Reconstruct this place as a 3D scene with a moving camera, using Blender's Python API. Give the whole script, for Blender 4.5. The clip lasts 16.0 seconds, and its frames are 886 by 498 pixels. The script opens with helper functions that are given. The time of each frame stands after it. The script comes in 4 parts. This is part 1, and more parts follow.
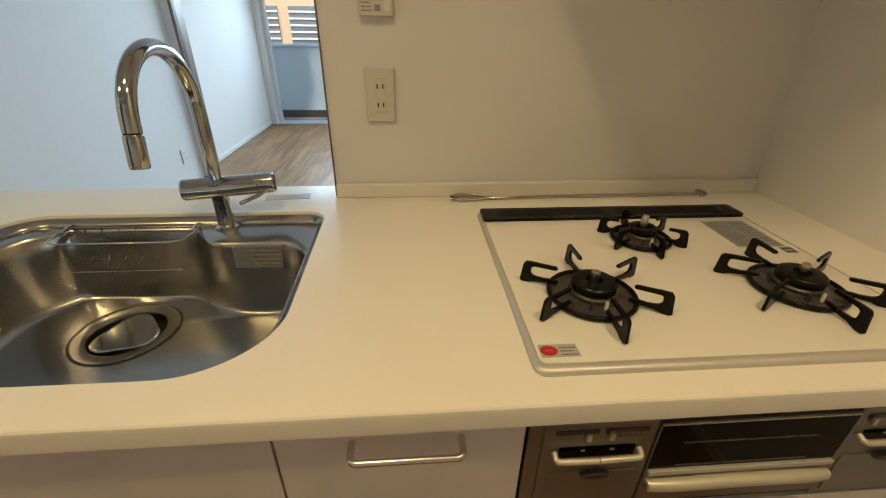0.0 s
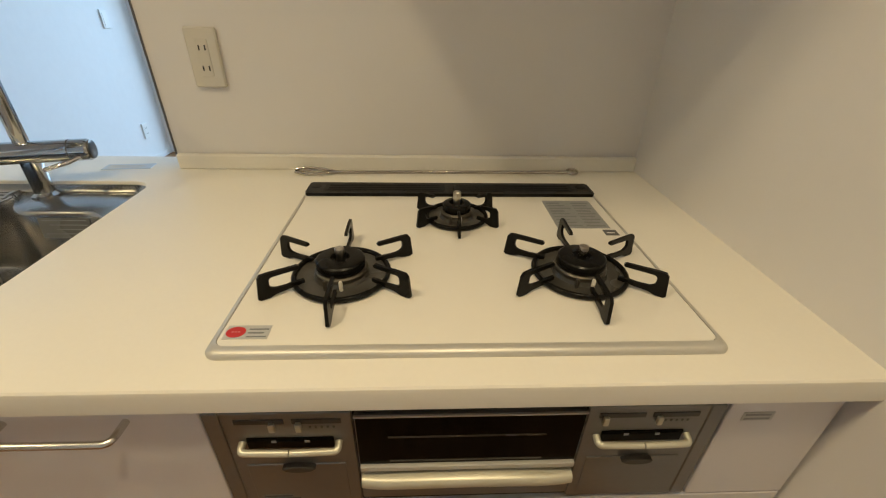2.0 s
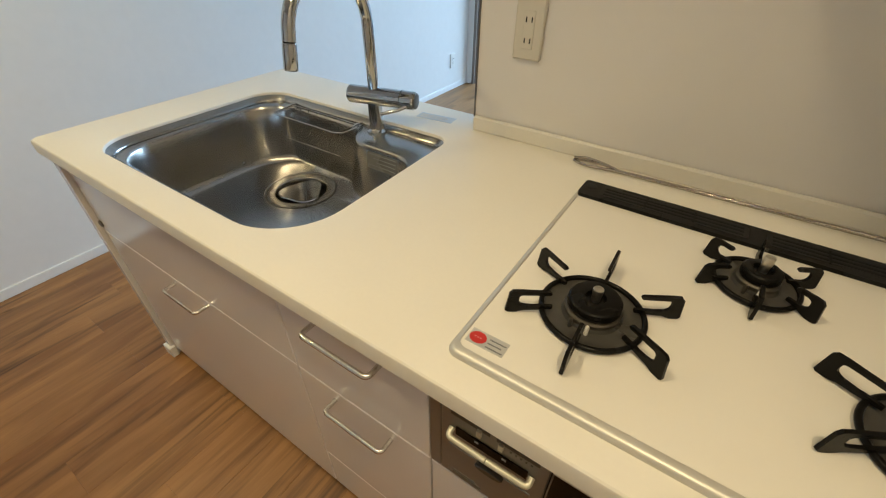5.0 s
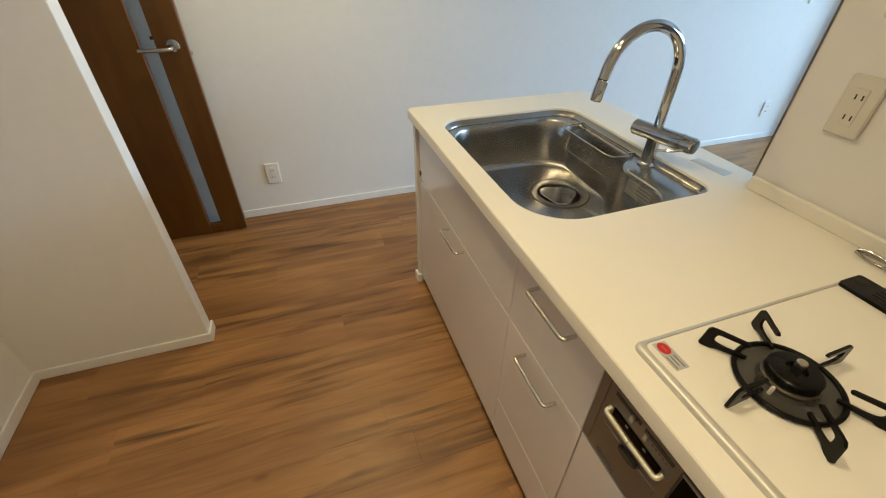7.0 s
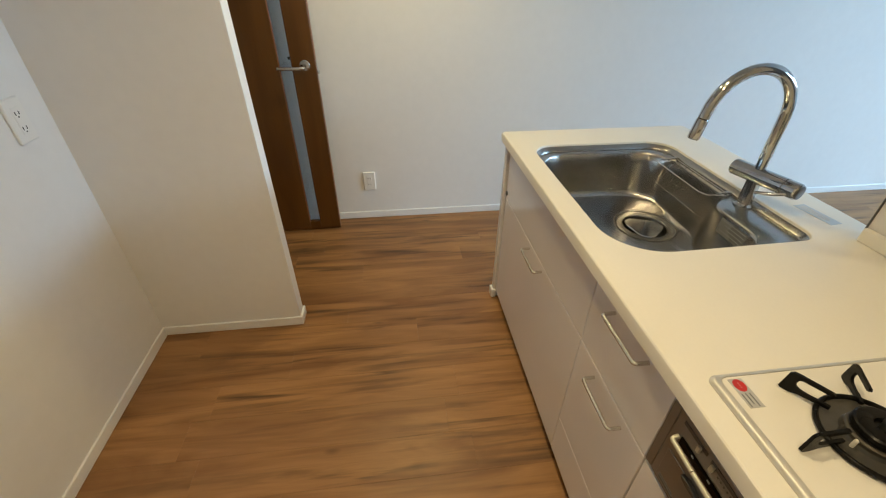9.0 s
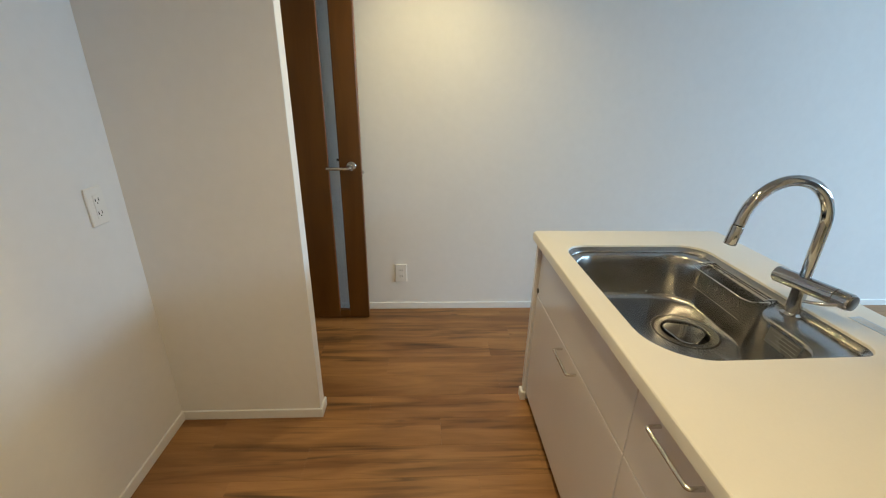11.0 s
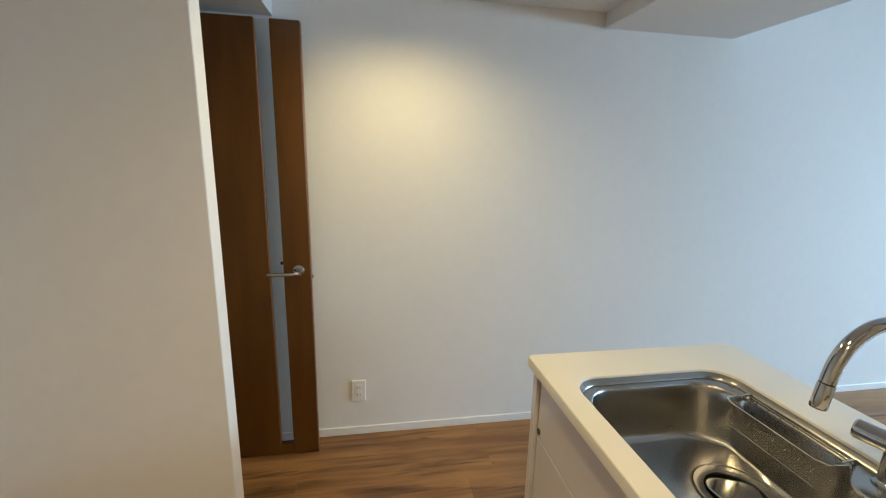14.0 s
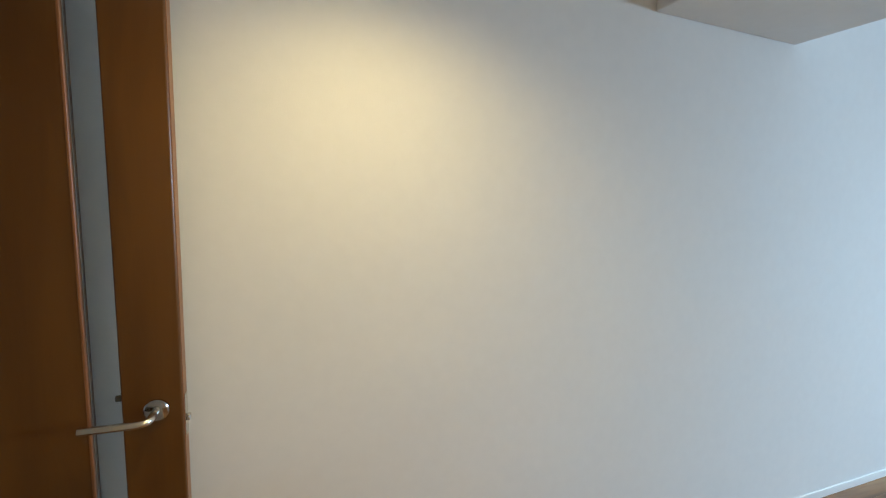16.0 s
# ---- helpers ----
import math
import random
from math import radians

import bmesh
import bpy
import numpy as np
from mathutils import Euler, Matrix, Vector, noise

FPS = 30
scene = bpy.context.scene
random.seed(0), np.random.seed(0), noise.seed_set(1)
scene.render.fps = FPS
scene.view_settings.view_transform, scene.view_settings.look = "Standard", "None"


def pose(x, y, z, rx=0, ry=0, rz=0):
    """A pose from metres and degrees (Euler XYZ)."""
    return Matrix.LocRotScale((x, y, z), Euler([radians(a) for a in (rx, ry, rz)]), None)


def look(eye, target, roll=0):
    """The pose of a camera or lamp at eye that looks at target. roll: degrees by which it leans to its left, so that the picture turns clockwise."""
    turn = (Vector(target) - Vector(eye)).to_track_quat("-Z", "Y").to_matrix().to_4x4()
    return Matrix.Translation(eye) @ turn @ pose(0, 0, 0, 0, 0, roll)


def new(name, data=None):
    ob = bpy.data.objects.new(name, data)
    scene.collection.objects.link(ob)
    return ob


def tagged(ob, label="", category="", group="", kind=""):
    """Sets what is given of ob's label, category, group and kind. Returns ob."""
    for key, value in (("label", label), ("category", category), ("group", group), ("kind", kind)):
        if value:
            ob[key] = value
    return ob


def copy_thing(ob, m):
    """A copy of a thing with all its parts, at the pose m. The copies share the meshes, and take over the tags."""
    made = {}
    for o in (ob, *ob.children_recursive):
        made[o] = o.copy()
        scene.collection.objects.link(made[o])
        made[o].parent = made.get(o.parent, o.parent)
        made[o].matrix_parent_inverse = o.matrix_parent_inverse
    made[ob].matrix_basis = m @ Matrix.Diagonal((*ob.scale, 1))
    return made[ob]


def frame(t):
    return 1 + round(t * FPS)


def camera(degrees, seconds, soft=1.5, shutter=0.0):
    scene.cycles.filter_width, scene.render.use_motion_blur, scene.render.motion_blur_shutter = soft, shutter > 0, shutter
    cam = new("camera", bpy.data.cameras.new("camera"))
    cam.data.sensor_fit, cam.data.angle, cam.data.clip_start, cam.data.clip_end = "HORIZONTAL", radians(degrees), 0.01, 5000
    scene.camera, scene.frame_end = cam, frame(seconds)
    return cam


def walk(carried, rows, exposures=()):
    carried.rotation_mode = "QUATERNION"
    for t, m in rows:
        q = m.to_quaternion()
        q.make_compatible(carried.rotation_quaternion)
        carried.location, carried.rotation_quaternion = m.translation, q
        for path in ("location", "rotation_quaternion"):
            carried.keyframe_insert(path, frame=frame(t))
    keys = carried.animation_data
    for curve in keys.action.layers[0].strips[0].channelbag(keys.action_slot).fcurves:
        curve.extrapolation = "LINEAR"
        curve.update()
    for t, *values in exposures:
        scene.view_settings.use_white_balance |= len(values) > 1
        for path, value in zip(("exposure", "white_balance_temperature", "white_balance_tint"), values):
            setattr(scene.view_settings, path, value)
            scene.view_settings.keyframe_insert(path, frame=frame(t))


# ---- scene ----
cam = camera(93.8, 16.0, soft=1.2)
PATH = [
    (0, (-0.151, -0.316, 1.233), (-0.008, 1.443, 0.292), 0.8),
    (0.5, (-0.003, -0.29, 1.232), (0.143, 1.469, 0.291), 0.9),
    (1, (0.117, -0.251, 1.244), (0.258, 1.5, 0.287), 1.0),
    (1.5, (0.206, -0.263, 1.237), (0.33, 1.481, 0.266), 1.2),
    (2, (0.25, -0.295, 1.199), (0.338, 1.43, 0.192), 1.4),
    (2.5, (0.266, -0.31, 1.152), (0.297, 1.38, 0.083), 1.4),
    (2.8, (0.271, -0.327, 1.133), (0.254, 1.337, 0.023), 1.2),
    (3, (0.273, -0.335, 1.118), (0.23, 1.313, -0.014), 1.4),
    (3.5, (0.271, -0.325, 1.142), (0.118, 1.281, -0.041), 1.4),
    (4, (0.217, -0.259, 1.187), (-0.122, 1.297, -0.022), 1.3),
    (4.5, (0.17, -0.208, 1.232), (-0.434, 1.251, 0.003), 0.9),
    (7, (0.307, -0.372, 1.363), (-1.198, 0.16, 0.157), 0.8),
    (7.5, (0.34, -0.392, 1.367), (-1.206, 0.026, 0.168), 1.0),
    (8, (0.359, -0.404, 1.39), (-1.202, -0.086, 0.181), 0.8),
    (10.5, (0.381, -0.445, 1.404), (-1.41, -0.347, 0.519), 1.0),
    (11, (0.38, -0.439, 1.402), (-1.474, -0.342, 0.66), 1.1),
    (11.5, (0.377, -0.432, 1.41), (-1.511, -0.329, 0.759), 1.0),
    (12, (0.376, -0.427, 1.406), (-1.526, -0.304, 0.799), 1.0),
    (12.5, (0.347, -0.411, 1.435), (-1.556, -0.253, 0.839), 0.9),
    (13, (0.264, -0.439, 1.473), (-1.64, -0.219, 0.901), 1.0),
    (13.5, (0.15, -0.493, 1.485), (-1.763, -0.204, 0.977), 1.3),
    (14, (0.011, -0.5, 1.484), (-1.914, -0.159, 1.059), 1.4),
    (14.5, (-0.176, -0.514, 1.504), (-2.1, -0.099, 1.148), 1.6),
    (15, (-0.398, -0.538, 1.491), (-2.32, -0.073, 1.195), 1.5),
    (15.5, (-0.623, -0.569, 1.482), (-2.523, -0.01, 1.208), 1.8),
    (16, (-0.832, -0.527, 1.475), (-2.698, 0.146, 1.226), 2.0),
]
EXPOSURES = ((0.0, 1.34, 7250, 12), (0.6, 1.39, 6900, 11), (1.2, 1.57, 6400, 9.5), (2.0, 1.66, 6150, 11.5), (3.2, 1.77, 6150, 11.5), (5.0, 1.70, 6150, 10.5), (8.0, 1.75, 6400, 10), (11.0, 1.66, 6350, 9.5), (16.0, 1.66, 6500, 11))
walk(cam, [(t, look(eye, target, roll)) for t, eye, target, roll in PATH], EXPOSURES)

# ---- world and light ----
KITCHEN_WARM = (1.0, 0.78, 0.43)
world = bpy.data.worlds.new("sky")
scene.world = world
world.use_nodes = True
wn = world.node_tree
sky = wn.nodes.new("ShaderNodeTexSky")
sky.sky_type = "NISHITA"
sky.sun_disc = False
sky.sun_elevation, sky.sun_rotation = radians(38), radians(150)
wn.links.new(sky.outputs[0], wn.nodes["Background"].inputs[0])
wn.nodes["Background"].inputs[1].default_value = 0.15

sun = new("sun", bpy.data.lights.new("sun", "SUN"))
sun.data.energy, sun.data.angle, sun.data.color = 1.0, radians(10), (1.0, 0.97, 0.92)
sun.matrix_basis = look((0, 0, 20), (0.394, 0.682, 19.384))


def area(name, eye, target, w, h, power, color):
    ob = new(name, bpy.data.lights.new(name, "AREA"))
    ob.data.shape, ob.data.size, ob.data.size_y = "RECTANGLE", w, h
    ob.data.energy, ob.data.color = power, color
    ob.matrix_basis = look(eye, target)
    return ob


# added area lamp in the balcony window's opening, in place of sky light
day = area("window_daylight", (0.50, 5.60, 1.67), (0.36, 3.0, 0.52), 4.1, 0.66, 49, (0.475, 0.745, 1.0))
day.data.spread = radians(140)


def spot(name, x, y, z, power, cone, color, blend=0.85):
    ob = new(name, bpy.data.lights.new(name, "SPOT"))
    ob.data.energy, ob.data.color, ob.data.spot_size, ob.data.spot_blend = power, color, radians(cone), blend
    ob.data.shadow_soft_size = 0.05
    ob.matrix_basis = look((x, y, z), (x, y + 0.0001, 0))
    return ob


HALL_WARM = (1.0, 0.79, 0.37)
# the second downlight is unseen, added to soften the hood's shadow at the hob
DOWNLIGHTS = ((-0.34, -0.18, 9.2, 152, KITCHEN_WARM), (0.42, -0.32, 10.5, 154, KITCHEN_WARM), (-1.45, -0.36, 12.5, 158, HALL_WARM))
CEIL = 2.178
for dx, dy, power, cone, color in DOWNLIGHTS:
    spot("downlight_lamp", dx, dy, CEIL - 0.012, power, cone, color)

# ---- materials ----


def material(name, color, rough=0.5, metal=0.0, scale=40.0, vary=0.06, bump=0.0, bump_scale=300.0, coat=0.0, stretch=(1, 1, 1), spec=0.5):
    """A plain surface with large soft stains, fine grain and fine relief."""
    m = bpy.data.materials.new(name)
    m.use_nodes = True
    nt = m.node_tree
    b = nt.nodes["Principled BSDF"]
    tc = nt.nodes.new("ShaderNodeTexCoord")
    mp = nt.nodes.new("ShaderNodeMapping")
    mp.inputs["Scale"].default_value = stretch
    nt.links.new(tc.outputs["Object"], mp.inputs[0])
    n1 = nt.nodes.new("ShaderNodeTexNoise")
    n1.inputs["Scale"].default_value, n1.inputs["Detail"].default_value = scale, 6
    n2 = nt.nodes.new("ShaderNodeTexNoise")
    n2.inputs["Scale"].default_value, n2.inputs["Detail"].default_value = scale * 0.07, 3
    add = nt.nodes.new("ShaderNodeMath")
    add.operation = "ADD"
    for n, i in ((n1, 0), (n2, 1)):
        nt.links.new(mp.outputs[0], n.inputs["Vector"])
        nt.links.new(n.outputs[0], add.inputs[i])
    ramp = nt.nodes.new("ShaderNodeMapRange")
    ramp.inputs[1].default_value, ramp.inputs[2].default_value = 0.6, 1.4
    ramp.inputs[3].default_value, ramp.inputs[4].default_value = 1 - vary, 1 + vary * 0.5
    nt.links.new(add.outputs[0], ramp.inputs[0])
    mul = nt.nodes.new("ShaderNodeVectorMath")
    mul.operation = "SCALE"
    mul.inputs[0].default_value = color
    nt.links.new(ramp.outputs[0], mul.inputs["Scale"])
    nt.links.new(mul.outputs[0], b.inputs["Base Color"])
    rr = nt.nodes.new("ShaderNodeMapRange")
    rr.inputs[1].default_value, rr.inputs[2].default_value = 0.3, 0.7
    rr.inputs[3].default_value, rr.inputs[4].default_value = max(0.02, rough * 0.85), min(1, rough * 1.15)
    nt.links.new(n2.outputs[0], rr.inputs[0])
    nt.links.new(rr.outputs[0], b.inputs["Roughness"])
    b.inputs["Metallic"].default_value = metal
    b.inputs["Coat Weight"].default_value = coat
    b.inputs["Coat Roughness"].default_value = 0.06
    b.inputs["Specular IOR Level"].default_value = spec
    if bump:
        n3 = nt.nodes.new("ShaderNodeTexNoise")
        n3.inputs["Scale"].default_value, n3.inputs["Detail"].default_value = bump_scale, 4
        nt.links.new(mp.outputs[0], n3.inputs["Vector"])
        bp = nt.nodes.new("ShaderNodeBump")
        bp.inputs["Strength"].default_value, bp.inputs["Distance"].default_value = bump, 0.002
        nt.links.new(n3.outputs[0], bp.inputs["Height"])
        nt.links.new(bp.outputs[0], b.inputs["Normal"])
    return m


def wood(name, dark, mid, light, rough, along, streak=1.0, per_piece=True, fine_depth=1.0):
    """Wood grain that runs along one axis, with dark heartwood streaks and knots."""
    m = bpy.data.materials.new(name)
    m.use_nodes = True
    nt = m.node_tree
    N, L = nt.nodes.new, nt.links.new
    b = nt.nodes["Principled BSDF"]
    geo = N("ShaderNodeNewGeometry")
    info = N("ShaderNodeObjectInfo")
    off = N("ShaderNodeVectorMath")
    off.operation = "SCALE"
    off.inputs[0].default_value = (0.03, 0.22, 0.0) if per_piece else (0, 0, 0)
    L(info.outputs["Random"], off.inputs["Scale"])
    pos = N("ShaderNodeVectorMath")
    L(geo.outputs["Position"], pos.inputs[0])
    L(off.outputs[0], pos.inputs[1])

    def grain(sx, sl, detail, distort=0.0):
        mp = N("ShaderNodeMapping")
        mp.inputs["Scale"].default_value = [sl if i == along else sx for i in range(3)]
        L(pos.outputs[0], mp.inputs[0])
        n = N("ShaderNodeTexNoise")
        n.inputs["Scale"].default_value, n.inputs["Detail"].default_value = 1.0, detail
        n.inputs["Distortion"].default_value = distort
        L(mp.outputs[0], n.inputs["Vector"])
        return n.outputs[0]

    broad, fine, streaks, blot = grain(14, 1.8, 8, 0.8), grain(190, 4.0, 6), grain(24, 1.5, 5, 0.9), grain(6.0, 1.5, 4)
    base = N("ShaderNodeValToRGB")
    base.color_ramp.elements[0].position, base.color_ramp.elements[0].color = 0.34, (*mid, 1)
    base.color_ramp.elements[1].position, base.color_ramp.elements[1].color = 0.66, (*light, 1)
    L(broad, base.inputs[0])
    s = N("ShaderNodeMapRange")
    s.inputs[1].default_value, s.inputs[2].default_value = 0.49, 0.66
    L(streaks, s.inputs[0])
    k = N("ShaderNodeMapRange")
    k.inputs[1].default_value, k.inputs[2].default_value = 0.40, 0.60
    L(blot, k.inputs[0])
    sk = N("ShaderNodeMath")
    sk.operation = "MULTIPLY"
    L(s.outputs[0], sk.inputs[0])
    L(k.outputs[0], sk.inputs[1])
    amount = N("ShaderNodeMath")
    amount.operation = "MULTIPLY"
    amount.inputs[1].default_value = streak
    L(sk.outputs[0], amount.inputs[0])
    if per_piece:
        km = N("ShaderNodeMapping")
        km.inputs["Scale"].default_value = [2.1 if i == along else 5.2 for i in range(3)]
        L(pos.outputs[0], km.inputs[0])
        vo = N("ShaderNodeTexVoronoi")
        vo.inputs["Scale"].default_value = 1.0
        L(km.outputs[0], vo.inputs["Vector"])
        warp = N("ShaderNodeMath")
        warp.operation = "MULTIPLY_ADD"
        warp.inputs[1].default_value = 0.16
        L(streaks, warp.inputs[0])
        L(vo.outputs["Distance"], warp.inputs[2])
        knot = N("ShaderNodeMapRange")
        knot.inputs[1].default_value, knot.inputs[2].default_value = 0.08, 0.15
        knot.inputs[3].default_value, knot.inputs[4].default_value = 0.75, 0.0
        L(warp.outputs[0], knot.inputs[0])
        both = N("ShaderNodeMath")
        both.operation = "MAXIMUM"
        L(amount.outputs[0], both.inputs[0])
        L(knot.outputs[0], both.inputs[1])
        amount = both
    mix = N("ShaderNodeMix")
    mix.data_type = "RGBA"
    mix.inputs[7].default_value = (*dark, 1)
    L(amount.outputs[0], mix.inputs[0])
    L(base.outputs[0], mix.inputs[6])
    f = N("ShaderNodeMapRange")
    f.inputs[1].default_value, f.inputs[2].default_value = 0.3, 0.7
    f.inputs[3].default_value, f.inputs[4].default_value = 1 - 0.18 * fine_depth, 1 + 0.1 * fine_depth
    L(fine, f.inputs[0])
    tone = N("ShaderNodeMapRange")
    tone.inputs[3].default_value, tone.inputs[4].default_value = (0.95, 1.05) if per_piece else (1, 1)
    L(info.outputs["Random"], tone.inputs[0])
    ft = N("ShaderNodeMath")
    ft.operation = "MULTIPLY"
    L(f.outputs[0], ft.inputs[0])
    L(tone.outputs[0], ft.inputs[1])
    out = N("ShaderNodeVectorMath")
    out.operation = "SCALE"
    L(mix.outputs[2], out.inputs[0])
    L(ft.outputs[0], out.inputs["Scale"])
    L(out.outputs[0], b.inputs["Base Color"])
    rg = N("ShaderNodeMapRange")
    rg.inputs[3].default_value, rg.inputs[4].default_value = rough * (1 - 0.15 * fine_depth), rough * (1 + 0.2 * fine_depth)
    L(fine, rg.inputs[0])
    L(rg.outputs[0], b.inputs["Roughness"])
    bp = N("ShaderNodeBump")
    bp.inputs["Strength"].default_value, bp.inputs["Distance"].default_value = 0.12 * fine_depth, 0.001
    L(fine, bp.inputs["Height"])
    L(bp.outputs[0], b.inputs["Normal"])
    return m


def glassy(name, color=(1, 1, 1), rough=0.0):
    m = bpy.data.materials.new(name)
    m.use_nodes = True
    b = m.node_tree.nodes["Principled BSDF"]
    b.inputs["Base Color"].default_value = (*color, 1)
    b.inputs["Roughness"].default_value = rough
    b.inputs["Transmission Weight"].default_value = 1.0
    b.inputs["IOR"].default_value = 1.45
    return m


WALLPAPER = material("white_wallpaper", (0.80, 0.79, 0.775), 0.75, scale=25, vary=0.03, bump=0.2, bump_scale=420, spec=0.25)
CEILING = material("white_ceiling_paper", (0.80, 0.79, 0.78), 0.8, scale=25, vary=0.03, bump=0.35, bump_scale=380, spec=0.2)
PANEL_WALL = material("white_kitchen_wall_panel", (0.79, 0.767, 0.75), 0.32, scale=8, vary=0.02, bump=0.04, bump_scale=120)
TRIM_WHITE = material("white_trim", (0.82, 0.82, 0.81), 0.4, scale=30, vary=0.03)
COUNTER = material("cream_solid_surface", (0.80, 0.77, 0.695), 0.36, scale=140, vary=0.02)
CABINET = material("glossy_white_laminate", (0.77, 0.748, 0.755), 0.16, scale=6, vary=0.02, bump=0.02, bump_scale=30, coat=0.4)
CARCASS = material("grey_white_carcass", (0.62, 0.61, 0.60), 0.5, scale=30, vary=0.04)
KICK = material("dark_brown_kickboard", (0.035, 0.026, 0.02), 0.5, scale=40, vary=0.15)
STEEL = material("brushed_stainless_steel", (0.39, 0.38, 0.365), 0.24, metal=1.0, scale=14, vary=0.05, bump=0.0, bump_scale=60, stretch=(1, 8, 8))
STEEL_SATIN = material("satin_steel", (0.66, 0.64, 0.60), 0.25, metal=1.0, scale=60, vary=0.05)
CHROME = material("polished_chrome", (0.46, 0.47, 0.48), 0.07, metal=1.0, scale=20, vary=0.02)
TOOL_STEEL = material("bright_wire_steel", (0.50, 0.47, 0.43), 0.13, metal=1.0, scale=60, vary=0.08)
SENSOR_STEEL = material("dulled_sensor_steel", (0.52, 0.49, 0.44), 0.30, metal=1.0, scale=160, vary=0.25)
FRAME_METAL = material("pale_aluminium_frame", (0.58, 0.565, 0.525), 0.44, metal=0.5, scale=50, vary=0.04)
HOB_GLASS = material("cream_glass_top", (0.80, 0.77, 0.70), 0.10, scale=20, vary=0.01, coat=0.5)
ENAMEL = material("black_enamel", (0.007, 0.0065, 0.006), 0.27, scale=90, vary=0.3, bump=0.05, bump_scale=260, spec=0.14)
GUNMETAL = material("dark_grey_burner_metal", (0.080, 0.075, 0.066), 0.28, metal=0.3, scale=80, vary=0.15, bump=0.06, bump_scale=200)
BURNER_ALLOY = material("worn_burner_alloy", (0.085, 0.075, 0.06), 0.42, metal=0.6, scale=80, vary=0.2)
GRILL_GREY = material("grey_metallic_panel", (0.25, 0.245, 0.235), 0.36, metal=0.7, scale=100, vary=0.05)
GRILL_DARK = material("dark_grey_slot", (0.05, 0.047, 0.043), 0.4, scale=60, vary=0.1)
GRILL_BLACK = material("black_glass", (0.005, 0.0045, 0.004), 0.05, scale=10, vary=0.05, spec=0.07)
CHAMPAGNE = material("champagne_metal", (0.60, 0.575, 0.47), 0.36, metal=0.40, scale=60, vary=0.05)
WHITE_PLASTIC = material("white_plastic", (0.80, 0.79, 0.76), 0.35, scale=30, vary=0.02)
IVORY_PLASTIC = material("ivory_plastic", (0.67, 0.635, 0.56), 0.4, scale=30, vary=0.02)
VENT_BLACK = material("matt_black_slats", (0.006, 0.006, 0.0055), 0.55, scale=60, vary=0.2, spec=0.12)
# near-black puts the shade of holes and recesses into colour; also the spout joint
SLOT_BLACK = material("black_hole", (0.006, 0.006, 0.006), 0.7, scale=30, vary=0.1)
LABEL_SILVER = material("silver_sticker", (0.52, 0.52, 0.51), 0.4, metal=0.3, scale=60, vary=0.06)
LABEL_FILM = material("grey_film_label", (0.21, 0.21, 0.205), 0.3, metal=0.3, scale=60, vary=0.08)
LABEL_GREY = material("grey_label", (0.27, 0.28, 0.285), 0.35, scale=120, vary=0.2)
LABEL_PRINT = material("blue_grey_print", (0.20, 0.205, 0.215), 0.5, scale=60, vary=0.1)
TRIM_GREY = material("dark_grey_edging", (0.17, 0.155, 0.145), 0.35, metal=0.5, scale=60, vary=0.08)
LABEL_BLUE = material("pale_blue_film_sticker", (0.48, 0.57, 0.68), 0.3, scale=40, vary=0.05)
LABEL_PALE = material("pale_sticker", (0.66, 0.65, 0.63), 0.45, scale=40, vary=0.05)
PRINT_DARK = material("dark_print", (0.10, 0.10, 0.10), 0.6, scale=40, vary=0.1)
PRINT_GREY = material("grey_print", (0.30, 0.30, 0.30), 0.6, scale=40, vary=0.1)
PINK = material("pale_red_print", (0.60, 0.22, 0.20), 0.5, scale=40, vary=0.05)
RED = material("red_print", (0.50, 0.025, 0.022), 0.4, scale=40, vary=0.05)
PLANK = wood("walnut_toned_floorboard", (0.058, 0.028, 0.013), (0.210, 0.096, 0.034), (0.385, 0.197, 0.072), 0.42, 1, 0.85, fine_depth=0.45)
DOOR_WOOD = wood("reddish_brown_veneer", (0.060, 0.021, 0.003), (0.088, 0.032, 0.004), (0.120, 0.046, 0.0065), 0.30, 2, 0.10, per_piece=False, fine_depth=0.12)
DOOR_EDGE = wood("warm_brown_edge_band", (0.10, 0.035, 0.012), (0.22, 0.085, 0.03), (0.28, 0.11, 0.04), 0.35, 2, 0.3, per_piece=False)
POST_BROWN = wood("grey_brown_frame_wood", (0.10, 0.075, 0.06), (0.19, 0.15, 0.125), (0.25, 0.20, 0.17), 0.4, 2, 0.4, per_piece=False)
DOOR_GLASS = glassy("clear_door_glass", (0.93, 0.97, 0.96))
DARK_METAL = material("dark_bronze_metal", (0.11, 0.09, 0.082), 0.35, metal=0.6, scale=60, vary=0.1)
ALU_WINDOW = material("white_aluminium", (0.72, 0.74, 0.76), 0.4, metal=0.2, scale=50, vary=0.03)
PARAPET_PAINT = material("blue_grey_balcony_paint", (0.60, 0.73, 0.77), 0.8, scale=30, vary=0.07, bump=0.3, bump_scale=150)
CONCRETE = material("balcony_concrete", (0.36, 0.36, 0.35), 0.85, scale=25, vary=0.15, bump=0.3, bump_scale=120)
FACADE = material("orange_beige_facade", (0.62, 0.44, 0.30), 0.85, scale=3, vary=0.08, bump=0.2, bump_scale=20)
FACADE_GLASS = material("dark_blue_window", (0.10, 0.15, 0.19), 0.12, scale=2, vary=0.15)
GROUND = material("distant_asphalt", (0.06, 0.06, 0.06), 0.9, scale=2, vary=0.2)

# ---- mesh tools ----


